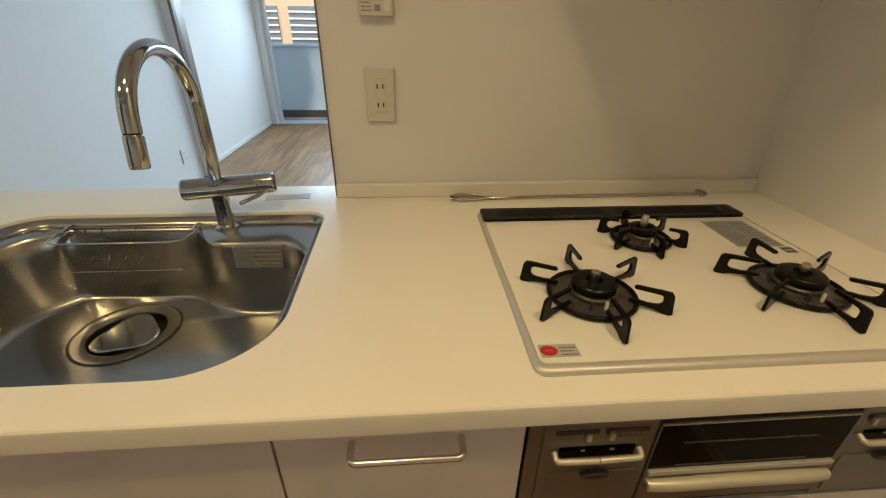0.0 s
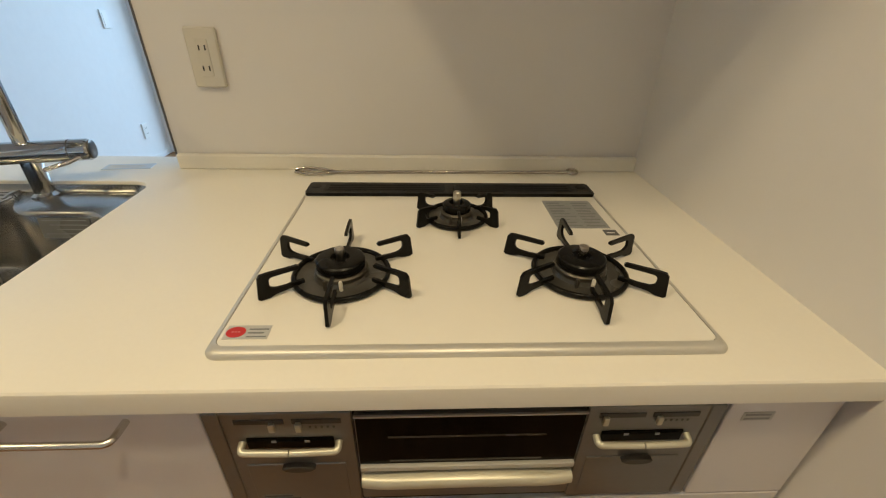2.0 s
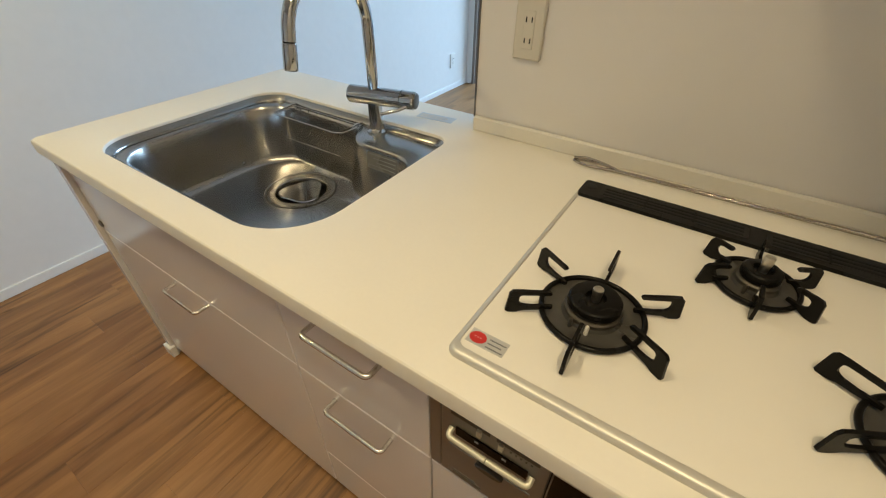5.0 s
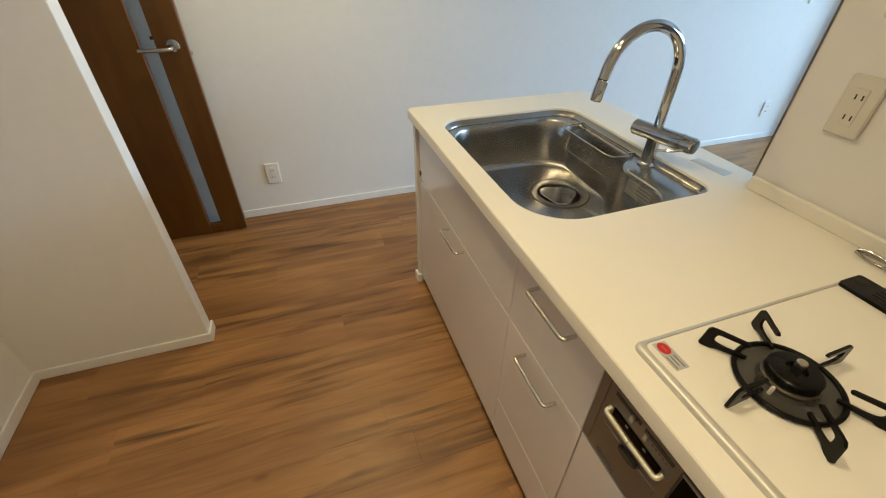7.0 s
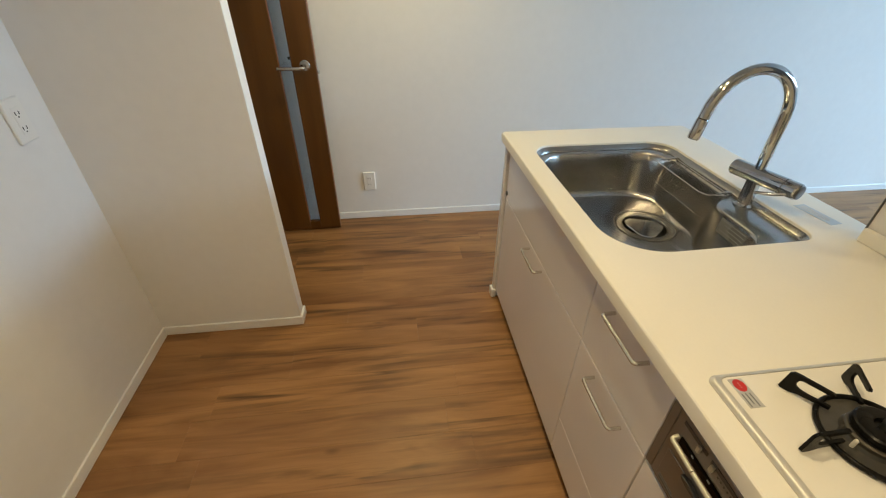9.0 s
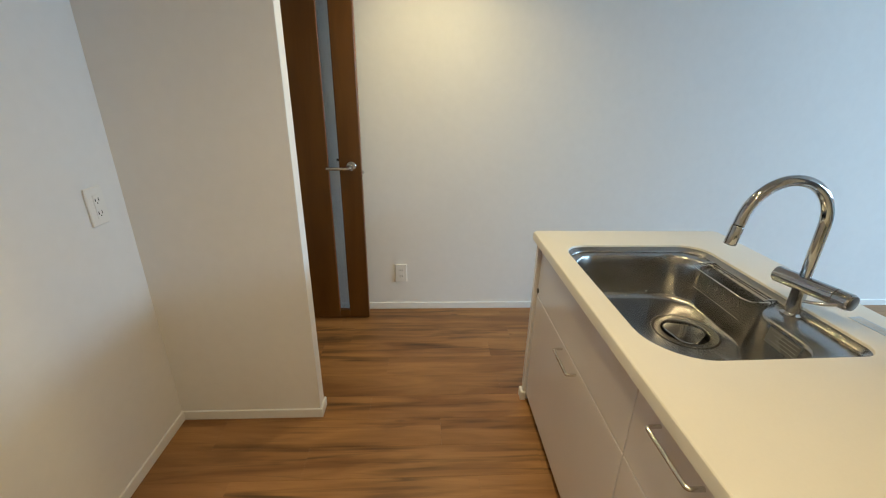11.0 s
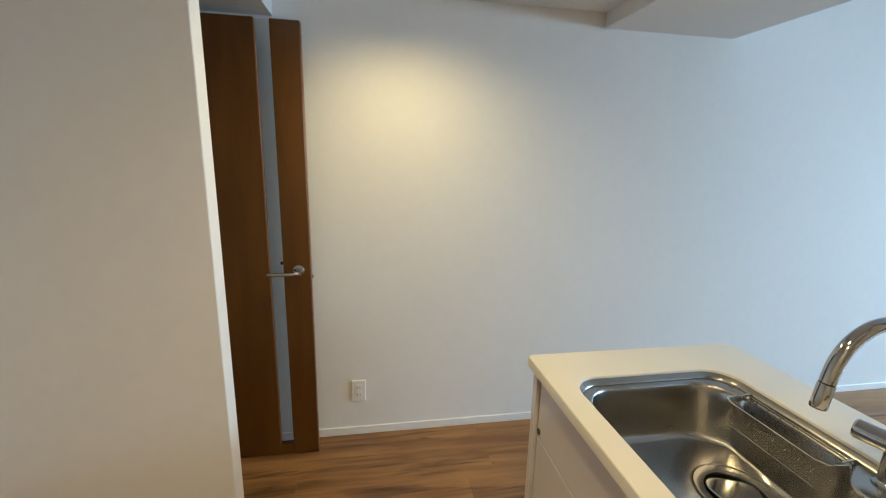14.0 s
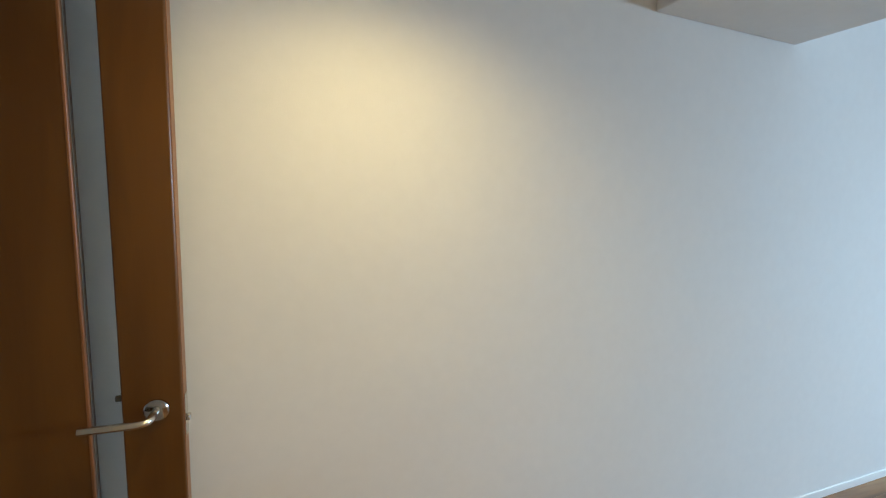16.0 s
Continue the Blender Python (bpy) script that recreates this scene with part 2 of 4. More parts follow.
def box(bm, x0, y0, z0, x1, y1, z1, bevel=0.0, segs=1):
    m = Matrix.LocRotScale(((x0 + x1) / 2, (y0 + y1) / 2, (z0 + z1) / 2), None, (abs(x1 - x0), abs(y1 - y0), abs(z1 - z0)))
    r = bmesh.ops.create_cube(bm, size=1.0, matrix=m)
    if bevel:
        edges = list({e for v in r["verts"] for e in v.link_edges})
        bmesh.ops.bevel(bm, geom=edges, offset=bevel, segments=segs, profile=0.5, affect="EDGES")
    return bm


def one_box(*a, **k):
    return box(bmesh.new(), *a, **k)


def lathe(bm, cx, cy, profile, n=40, caps=True):
    """Rings of (radius, height) round a vertical axis."""
    rings = [[bm.verts.new((cx + r * math.cos(2 * math.pi * i / n), cy + r * math.sin(2 * math.pi * i / n), z)) for i in range(n)] for r, z in profile]
    for a, b in zip(rings, rings[1:]):
        for i in range(n):
            bm.faces.new((a[i], a[(i + 1) % n], b[(i + 1) % n], b[i]))
    if caps:
        bm.faces.new(rings[0][::-1])
        bm.faces.new(rings[-1])
    return bm


def tube(bm, pts, r, n=10, closed=False):
    """A round bar along a line of points; r may be one radius or one for each point."""
    pts, n = [Vector(p) for p in pts], max(n, 14)
    rs = r if isinstance(r, (list, tuple)) else [r] * len(pts)
    rings, up = [], None
    for i, p in enumerate(pts):
        a = pts[i - 1] if i or closed else p
        b = pts[(i + 1) % len(pts)] if i < len(pts) - 1 or closed else p
        d = (b - a).normalized()
        if up is None:
            up = d.orthogonal().normalized()
        up = (up - d * up.dot(d)).normalized()
        s = d.cross(up)
        rings.append([bm.verts.new(p + (up * math.cos(2 * math.pi * k / n) + s * math.sin(2 * math.pi * k / n)) * rs[i]) for k in range(n)])
    for a, b in list(zip(rings, rings[1:])) + ([(rings[-1], rings[0])] if closed else []):
        for k in range(n):
            bm.faces.new((a[k], a[(k + 1) % n], b[(k + 1) % n], b[k]))
    if not closed:
        bm.faces.new(rings[0][::-1])
        bm.faces.new(rings[-1])
    return bm


def corner_path(pts, radius, segs=6):
    """A line through points with its inner corners rounded."""
    pts = [Vector(p) for p in pts]
    out = [pts[0]]
    for a, p, b in zip(pts, pts[1:], pts[2:]):
        r = min(radius, (a - p).length * 0.49, (b - p).length * 0.49)
        u, v = p + (a - p).normalized() * r, p + (b - p).normalized() * r
        out += [u * (1 - t) ** 2 + p * 2 * t * (1 - t) + v * t * t for t in (i / segs for i in range(segs + 1))]
    return out + [pts[-1]]


def rounded_loop(corners, segs=10):
    """A closed outline of (x, y, radius) corners, rounded."""
    n, out = len(corners), []
    for i in range(n):
        a, p, b = (Vector(corners[j % n][:2]) for j in (i - 1, i, i + 1))
        r = corners[i][2]
        d1, d2 = (a - p).normalized(), (b - p).normalized()
        half = d1.angle(d2) / 2
        t = r / math.tan(half)
        u, v = p + d1 * t, p + d2 * t
        c = p + (d1 + d2).normalized() * (r / math.sin(half))
        a0 = math.atan2(u.y - c.y, u.x - c.x)
        a1 = math.atan2(v.y - c.y, v.x - c.x)
        da = (a1 - a0 + math.pi) % (2 * math.pi) - math.pi
        out += [Vector((c.x + r * math.cos(a0 + da * k / segs), c.y + r * math.sin(a0 + da * k / segs))) for k in range(segs + 1)]
    return out


def resample(loop, n, start):
    """The same outline by n even steps, from the place nearest to start, anticlockwise."""
    if sum(a.x * b.y - a.y * b.x for a, b in zip(loop, loop[1:] + loop[:1])) < 0:
        loop = loop[::-1]
    start, best = Vector(start), None
    for i in range(len(loop)):
        a, b = loop[i], loop[(i + 1) % len(loop)]
        d = b - a
        f = max(0.0, min(1.0, (start - a).dot(d) / max(d.length_squared, 1e-12)))
        q = a + d * f
        if best is None or (q - start).length < best[0]:
            best = ((q - start).length, i, q)
    loop = [best[2]] + loop[best[1] + 1:] + loop[:best[1] + 1]
    seg = [(b - a).length for a, b in zip(loop, loop[1:] + loop[:1])]
    total, out, i, acc = sum(seg), [], 0, 0.0
    for j in range(n):
        d = total * j / n
        while acc + seg[i] < d:
            acc += seg[i]
            i += 1
        f = (d - acc) / seg[i] if seg[i] else 0
        out.append(loop[i].lerp(loop[(i + 1) % len(loop)], f))
    return out


def slab(bm, loop, z0, z1, hole=None):
    """A plate with an outline, from z0 to z1, with one hole if given (both with the same number of points)."""
    lo, hi = [bm.verts.new((*p, z0)) for p in loop], [bm.verts.new((*p, z1)) for p in loop]
    n = len(loop)
    for i in range(n):
        bm.faces.new((lo[i], lo[(i + 1) % n], hi[(i + 1) % n], hi[i]))
    if not hole:
        bm.faces.new(lo[::-1])
        bm.faces.new(hi)
    else:
        hl, hh = [bm.verts.new((*p, z0)) for p in hole], [bm.verts.new((*p, z1)) for p in hole]
        for i in range(n):
            j = (i + 1) % n
            bm.faces.new((hi[i], hi[j], hh[j], hh[i]))
            bm.faces.new((lo[j], lo[i], hl[i], hl[j]))
            bm.faces.new((hh[i], hh[j], hl[j], hl[i]))
    return bm


def mesh_of(name, bm, mat, smooth=True, angle=28):
    bmesh.ops.recalc_face_normals(bm, faces=bm.faces)
    me = bpy.data.meshes.new(name)
    bm.to_mesh(me)
    bm.free()
    me.materials.append(mat)
    if smooth:
        me.polygons.foreach_set("use_smooth", [True] * len(me.polygons))
        me.set_sharp_from_angle(angle=radians(angle))
    return me


def thing(name, x, y, z, label, category, group="", kind=""):
    ob = new(name)
    ob.empty_display_size = 0.05
    ob.location = (x, y, z)
    return tagged(ob, label, category, group, kind)


def part(name, bm, mat, parent, label="", angle=28):
    """One mesh under a thing or a part, built where it stands."""
    ob = new(name, mesh_of(name, bm, mat, angle=angle))
    ob.parent = parent
    if parent.type == "EMPTY":
        ob.matrix_parent_inverse = Matrix.Translation(-parent.location)
    return tagged(ob, label)


def solid(name, bm, mat, label, category, kind="structure", group=""):
    return tagged(new(name, mesh_of(name, bm, mat)), label, category, group, kind)


# ---- the plan ----
FLOOR = 0.042
WEST, EAST, SOUTH, NORTH = -1.985, 0.779, -1.464, 0.70
TOP = 0.85
STUB_X, STUB_T, STUB_Y = -1.053, 0.064, -0.881
LIV_CEIL, BEAM_Z, BEAM_Y0, BEAM_Y1 = 2.465, 2.110, 0.612, 1.318
ROOM_E, ROOM_N, WIN_Y = 2.9, 3.40, 5.72
SOFFIT_Z = 2.050

solid("wall_west", one_box(WEST - 0.12, -2.42, 0, WEST, ROOM_N, LIV_CEIL), WALLPAPER, "white textured wallpaper wall behind the open door", "wall")
solid("wall_south", one_box(STUB_X, SOUTH - 0.12, 0, EAST + 0.12, SOUTH, CEIL), WALLPAPER, "white textured wallpaper wall across from the counter", "wall")
solid("wall_stub", one_box(STUB_X - STUB_T, SOUTH - 0.12, 0, STUB_X, STUB_Y, CEIL, bevel=0.002), WALLPAPER, "short white papered partition beside the hall", "wall")
solid("wall_hall_end", one_box(WEST, -2.42, 0, STUB_X - STUB_T, -2.30, CEIL), WALLPAPER, "plain white wall at the end of the hall", "wall")
solid("wall_hall_side", one_box(STUB_X - STUB_T, -2.42, 0, STUB_X, SOUTH - 0.12, CEIL), WALLPAPER, "plain white wall along the hall", "wall")
solid("wall_east", one_box(EAST, SOUTH, 0, EAST + 0.12, NORTH + 0.1, CEIL), PANEL_WALL, "smooth white panelled wall beside the gas hob", "wall")
solid("wall_north", one_box(-0.340, NORTH, 0, EAST, NORTH + 0.1, BEAM_Z), PANEL_WALL, "smooth white kitchen panel wall behind the hob", "wall")
solid("wall_living_south", one_box(EAST + 0.12, NORTH, 0, ROOM_E, NORTH + 0.1, BEAM_Z), WALLPAPER, "plain white wall of the living room", "wall")
solid("wall_living_east", one_box(ROOM_E, NORTH, 0, ROOM_E + 0.12, WIN_Y + 0.15, LIV_CEIL), WALLPAPER, "plain white wall of the living room", "wall")
solid("wall_far_west", one_box(-2.34, ROOM_N + 0.14, 0, -2.04, WIN_Y - 0.06, LIV_CEIL), WALLPAPER, "white papered wall of the far room", "wall")
solid("wall_return", one_box(-2.34, ROOM_N, 0, WEST + 0.060, ROOM_N + 0.14, LIV_CEIL), WALLPAPER, "narrow white return wall at the room opening", "wall")
# the opening's right part is unseen, made wide to admit daylight
win = bmesh.new()
box(win, -2.34, WIN_Y - 0.06, 2.02, ROOM_E, WIN_Y + 0.15, LIV_CEIL)
box(win, 2.65, WIN_Y - 0.06, 0, ROOM_E, WIN_Y + 0.15, 2.02)
solid("wall_window", win, WALLPAPER, "white wall around the balcony window", "wall")
cl = bmesh.new()
box(cl, WEST, SOUTH - 1.1, CEIL, EAST + 0.12, BEAM_Y0, CEIL + 0.12)
solid("ceiling_kitchen", cl, CEILING, "white papered kitchen ceiling", "ceiling")
solid("ceiling_living", one_box(-2.34, BEAM_Y1, LIV_CEIL, ROOM_E, WIN_Y + 0.15, LIV_CEIL + 0.12), CEILING, "white living room ceiling", "ceiling")
solid("ceiling_beam", one_box(WEST, BEAM_Y0, BEAM_Z, ROOM_E, BEAM_Y1, LIV_CEIL + 0.12, bevel=0.003), CEILING, "white papered ceiling beam between kitchen and living room", "beam")
solid("hall_soffit", one_box(WEST, -2.30, SOFFIT_Z, STUB_X - STUB_T, STUB_Y - 0.014, CEIL), CEILING, "lowered white ceiling over the hall", "ceiling")

BASE_H, BASE_T = 0.046, 0.009


def baseboard(x0, y0, x1, y1):
    b = one_box(x0, y0, FLOOR + 0.0005, x1, y1, FLOOR + BASE_H, bevel=0.0025)
    solid("baseboard", b, TRIM_WHITE, "slim white baseboard along the wall", "baseboard")


baseboard(WEST, -2.29, WEST + BASE_T, ROOM_N)
baseboard(STUB_X, SOUTH + BASE_T, STUB_X + BASE_T, STUB_Y + BASE_T)
baseboard(STUB_X - STUB_T - BASE_T, STUB_Y, STUB_X, STUB_Y + BASE_T)
baseboard(STUB_X, SOUTH, EAST, SOUTH + BASE_T)
baseboard(EAST - BASE_T, SOUTH + BASE_T, EAST, -0.02)
baseboard(WEST + BASE_T, ROOM_N - BASE_T, WEST + 0.060, ROOM_N)
baseboard(-2.04, ROOM_N + 0.14, -2.04 + BASE_T, WIN_Y - 0.06)

# ---- balcony and distance ----
post = thing("opening_frame", WEST + 0.05, ROOM_N + 0.02, 0, "grey-brown wooden frame post of the room opening", "door frame", kind="structure")
part("post", one_box(WEST + 0.060, ROOM_N - 0.004, 0, WEST + 0.085, ROOM_N + 0.144, LIV_CEIL, bevel=0.002), POST_BROWN, post)
part("track_groove", one_box(WEST + 0.0852, ROOM_N + 0.02, 0, WEST + 0.088, ROOM_N + 0.040, LIV_CEIL), DARK_METAL, post, "dark sliding door groove")

jamb = thing("window_1", -2.0, WIN_Y, 0, "tall white balcony window standing open", "window", kind="structure")
part("jamb", one_box(-2.06, WIN_Y - 0.06, 0, -1.965, WIN_Y + 0.12, 2.02, bevel=0.004), TRIM_WHITE, jamb)
part("window_frame", one_box(-1.965, WIN_Y + 0.03, 0.0, -1.92, WIN_Y + 0.12, 2.02, bevel=0.003), ALU_WINDOW, jamb)
part("window_sill", one_box(-1.965, WIN_Y - 0.06, 0.0, 2.65, WIN_Y + 0.14, FLOOR + 0.012, bevel=0.003), ALU_WINDOW, jamb)

solid("balcony_floor", one_box(-2.9, WIN_Y + 0.15, -0.24, 3.2, 7.25, -0.12), CONCRETE, "grey concrete balcony floor", "balcony")
par = bmesh.new()
box(par, -2.9, 7.1, -0.12, 3.2, 7.25, 0.945)
box(par, -2.95, 7.07, 0.945, 3.2, 7.28, 0.98, bevel=0.004)
solid("balcony_parapet", par, PARAPET_PAINT, "blue-grey painted balcony parapet with pale cap", "balcony")
solid("balcony_gutter", one_box(-2.9, 7.03, -0.12, 3.2, 7.1, -0.01, bevel=0.004), DARK_METAL, "dark strip along the foot of the parapet", "gutter")
solid("balcony_side", one_box(-2.9, WIN_Y + 0.15, -0.12, -2.50, 7.07, 2.5), PARAPET_PAINT, "pale balcony side wall", "balcony")
# partition panel hanging at the balcony's side
outdoor = thing("outdoor_unit_cover", -2.3, 6.3, 0.86, "pale hanging balcony partition panel", "partition")
part("panel", one_box(-2.5, 6.2, 0.86, -2.18, 6.24, 2.3, bevel=0.004), ALU_WINDOW, outdoor)
solid("ground", one_box(-400, 30, -12.2, 400, 900, -12), GROUND, "distant asphalt ground far below", "ground")

far = thing("apartment_building", -4, 24, -12, "orange-beige apartment building with louvred balconies", "building")
part("wall", one_box(-16, 24, -12, 14, 34, 14), FACADE, far)
for fl in range(-3, 4):
    for bay in range(-7, 6):
        bx, bz = bay * 2.1 + 0.25, fl * 2.9 + 0.2
        opening = part("window", one_box(bx, 23.9, bz, bx + 1.55, 24.02, bz + 1.9), FACADE_GLASS, far)
        if -6 <= bay <= 0 and -1 <= fl <= 1:
            for s in range(6):
                part("louvre", one_box(bx, 23.8, bz + 0.12 + s * 0.3, bx + 1.55, 23.9, bz + 0.2 + s * 0.3), ALU_WINDOW, opening)

# ---- kitchen: base cabinets ----
FRONT, FT = 0.033, 0.018
ROW_TOP, ROW_MID, ROW_LOW, ROW_BOT = 0.811, 0.594, 0.250, 0.085


def bar_handle(parent, x0, x1, z):
    pts = corner_path([(x0, FRONT, z), (x0, FRONT - 0.030, z), (x1, FRONT - 0.030, z), (x1, FRONT, z)], 0.010, 6)
    return part("handle", tube(bmesh.new(), pts, 0.0045, 12), STEEL_SATIN, parent, "satin steel bar handle")


def front(parent, name, x0, x1, z0, z1):
    g = 0.0016
    return part(name, one_box(x0 + g, FRONT, z0 + g, x1 - g, FRONT + FT, z1 - g, bevel=0.0014), CABINET, parent)


def cabinet(x0, x1, label):
    c = thing("base_cabinet", (x0 + x1) / 2, 0.35, FLOOR, label, "cabinet", group="kitchen base cabinets")
    part("body", one_box(x0 + 0.001, FRONT + FT + 0.002, 0.07, x1 - 0.001, 0.66, 0.812 if x1 < -0.2 and x0 > -0.4 else 0.59), CARCASS, c)
    part("kickboard", one_box(x0, FRONT + 0.05, FLOOR + 0.0005, x1, FRONT + 0.062, 0.07), KICK, c)
    return c


X_END, X_A, X_B = -1.128, -0.330, -0.011
sink_cab = cabinet(X_END, X_A, "glossy white sink cabinet with one pull-out front")
front(sink_cab, "front_panel", X_END, X_A, ROW_MID, ROW_TOP)
f = front(sink_cab, "drawer_front", X_END, X_A, ROW_BOT, ROW_MID)
bar_handle(f, -0.780, -0.645, 0.572)
lk = bmesh.new()
lathe(lk, 0, 0, [(0.0095, 0), (0.0105, 0.001), (0.0105, 0.004), (0.007, 0.005)], 24)
bmesh.ops.transform(lk, matrix=Matrix.Translation((-1.112, FRONT, 0.621)) @ Matrix.Rotation(radians(90), 4, "X"), verts=lk.verts)
part("cover_cap", lk, GUNMETAL, sink_cab, "small round metal cap")

drawers = cabinet(X_A, X_B, "glossy white drawer cabinet with three fronts")
for z0, z1, hx, hz in ((ROW_MID, ROW_TOP, -0.233, 0.777), (ROW_LOW, ROW_MID, -0.232, 0.562), (ROW_BOT, ROW_LOW, 0, 0)):
    f = front(drawers, "drawer_front", X_A, X_B, z0, z1)
    if hz:
        bar_handle(f, hx, -0.096, hz)

hob_cab = cabinet(X_B, EAST - 0.004, "glossy white cabinet below the gas grill")
f = front(hob_cab, "drawer_front", X_B, EAST - 0.006, ROW_BOT, ROW_MID)
bar_handle(f, 0.311, 0.448, 0.566)
fil = front(hob_cab, "filler_panel", 0.625, EAST - 0.006, ROW_MID, ROW_TOP)
sign = part("model_label", one_box(0.647, FRONT - 0.0008, 0.757, 0.687, FRONT + 0.001, 0.772), LABEL_SILVER, fil, "small grey printed label")
for r in range(2):
    part("print_line", one_box(0.650, FRONT - 0.0012, 0.7590 + r * 0.007, 0.683, FRONT - 0.0007, 0.7620 + r * 0.007), PRINT_GREY, sign)

end = thing("end_panel", -1.15, 0.35, FLOOR, "white end panel closing the counter", "panel")
part("board", one_box(-1.164, 0.022, FLOOR, -1.138, 0.755, 0.8145, bevel=0.0015), CABINET, end)
part("foot_trim", one_box(-1.173, 0.012, FLOOR + 0.0005, -1.128, 0.034, FLOOR + 0.046, bevel=0.002), TRIM_WHITE, end)
part("side_trim", one_box(-1.173, 0.034, FLOOR + 0.0005, -1.164, 0.757, FLOOR + 0.046, bevel=0.002), TRIM_WHITE, end)
back = thing("counter_back_panel", -0.75, 0.73, FLOOR, "white back panel under the peninsula", "panel")
part("board", one_box(-1.138, 0.733, FLOOR, -0.345, 0.755, 0.8145), CABINET, back)

# ---- worktop ----
SINK_HOLE = [(-1.038, 0.080, 0.085), (-0.340, 0.080, 0.135), (-0.352, 0.603, 0.045), (-1.038, 0.603, 0.085)]
HOLE = resample(rounded_loop(SINK_HOLE, 14), 240, (-0.6, 0.08))


def worktop_outline(o):
    x0, x1, w, y0, y1, y2 = -1.203 + o, EAST, -0.340, 0.010 + o, 0.785 - o, NORTH
    c = 0.012
    return [(x0 + c, y0), (x1, y0), (x1, y2), (w - o, y2), (w - o, y1), (x0 + c, y1), (x0, y1 - c), (x0, y0 + c)]


wt = bmesh.new()
rings = []
for o, z in ((0.006, TOP), (0.0035, TOP - 0.0006), (0.0012, TOP - 0.0028), (0.0, TOP - 0.007), (0.0, TOP - 0.033), (0.002, TOP - 0.035)):
    rings.append([wt.verts.new((*p, z)) for p in worktop_outline(o)])
hole_rings = []
for o, z in ((0.0025, TOP), (0.0008, TOP - 0.0008), (0.0, TOP - 0.003), (0.0, TOP - 0.014), (-0.002, TOP - 0.035)):
    c = Vector((-0.7, 0.34))
    hole_rings.append([wt.verts.new((*(p + (p - c).normalized() * o), z)) for p in HOLE])
for rr in (rings, hole_rings):
    for a, b in zip(rr, rr[1:]):
        for i in range(len(a)):
            wt.faces.new((a[i], a[(i + 1) % len(a)], b[(i + 1) % len(a)], b[i]))
for a, b in ((rings[0], hole_rings[0]), (rings[-1], hole_rings[-1])):
    edges = []
    for loop in (a, b):
        for i in range(len(loop)):
            edges.append(wt.edges.get((loop[i], loop[(i + 1) % len(loop)])))
    bmesh.ops.triangle_fill(wt, use_beauty=True, use_dissolve=False, edges=edges)
counter = thing("worktop", -0.2, 0.35, TOP - 0.04, "cream solid-surface kitchen worktop with a sink cut-out", "worktop")
part("slab", wt, COUNTER, counter, angle=18)
lip = bmesh.new()
box(lip, -0.3395, NORTH - 0.014, TOP - 0.002, EAST - 0.0005, NORTH - 0.001, TOP + 0.036, bevel=0.004)
part("upstand", lip, COUNTER, counter)
st = one_box(-0.054, -0.018, 0, 0.054, 0.018, 0.0008)
bmesh.ops.transform(st, matrix=pose(-0.463, 0.700, TOP, 0, 0, 6), verts=st.verts)
film = part("film_sticker", st, LABEL_BLUE, counter, "pale blue film sticker")
for r in range(3):
    b = one_box(-0.046, -0.010 + r * 0.008, 0, 0.03 + 0.006 * (r % 2), -0.007 + r * 0.008, 0.0012)
    bmesh.ops.transform(b, matrix=pose(-0.463, 0.700, TOP, 0, 0, 6), verts=b.verts)
    part("print_line", b, LABEL_PALE, film)
trim = thing("panel_edge_trim", -0.353, NORTH, TOP, "thin dark metal edging on the kitchen wall", "trim", kind="structure")
part("strip", one_box(-0.3435, NORTH - 0.003, TOP + 0.002, -0.340, NORTH + 0.1, BEAM_Z), TRIM_GREY, trim)

# ---- sink ----
BOWL = resample(rounded_loop([(-1.012, 0.098, 0.100), (-0.360, 0.098, 0.125), (-0.368, 0.498, 0.075), (-0.580, 0.498, 0.06),
                              (-0.635, 0.577, 0.035), (-0.915, 0.583, 0.03), (-0.945, 0.558, 0.03), (-1.012, 0.545, 0.12)], 12), 240, (-0.6, 0.098))
DRAIN = Vector((-0.772, 0.440))


def drain_ring(r):
    return [DRAIN + (p - DRAIN).normalized() * r for p in BOWL]


def inset(loop, d):
    n = len(loop)
    out = []
    for i in range(n):
        t = ((loop[(i + 1) % n] - loop[i]).normalized() + (loop[i] - loop[i - 1]).normalized()).normalized()
        out.append(loop[i] + Vector((-t.y, t.x)) * d)
    return out


cen = Vector((-0.70, 0.33))


def relaxed(loop, times):
    for _ in range(times):
        n = len(loop)
        loop = [loop[i] * 0.5 + (loop[i - 1] + loop[(i + 1) % n]) * 0.25 for i in range(n)]
    return loop


sink = thing("kitchen_sink", -0.7, 0.34, 0.63, "brushed stainless steel undermount sink with rounded bowl", "sink")
sb = bmesh.new()
layers = [(inset(HOLE, d), z) for d, z in ((-0.012, 0.8425), (0.0035, 0.8425), (0.0048, 0.8390), (0.0085, 0.8385), (0.0098, 0.8345), (0.0130, 0.8340), (0.0145, 0.8270))]
wall_a, wall_b = inset(BOWL, 0.006), relaxed(inset(BOWL, 0.009), 12)
wall_c, wall_d = relaxed(inset(BOWL, 0.012), 28), relaxed(inset(BOWL, 0.015), 45)
foot = relaxed(inset(BOWL, 0.019), 70)
layers += [(BOWL, 0.8262), (inset(BOWL, 0.003), 0.8245), (wall_a, 0.817), (wall_b, 0.790), (wall_c, 0.755), (wall_d, 0.720), (foot, 0.6800)]
layers += [([p.lerp(q, f) for p, q in zip(foot, drain_ring(0.108))], z) for f, z in ((0.025, 0.6720), (0.065, 0.6645), (0.12, 0.6595), (0.20, 0.6562), (0.35, 0.6535), (0.60, 0.6505), (0.85, 0.6465))]
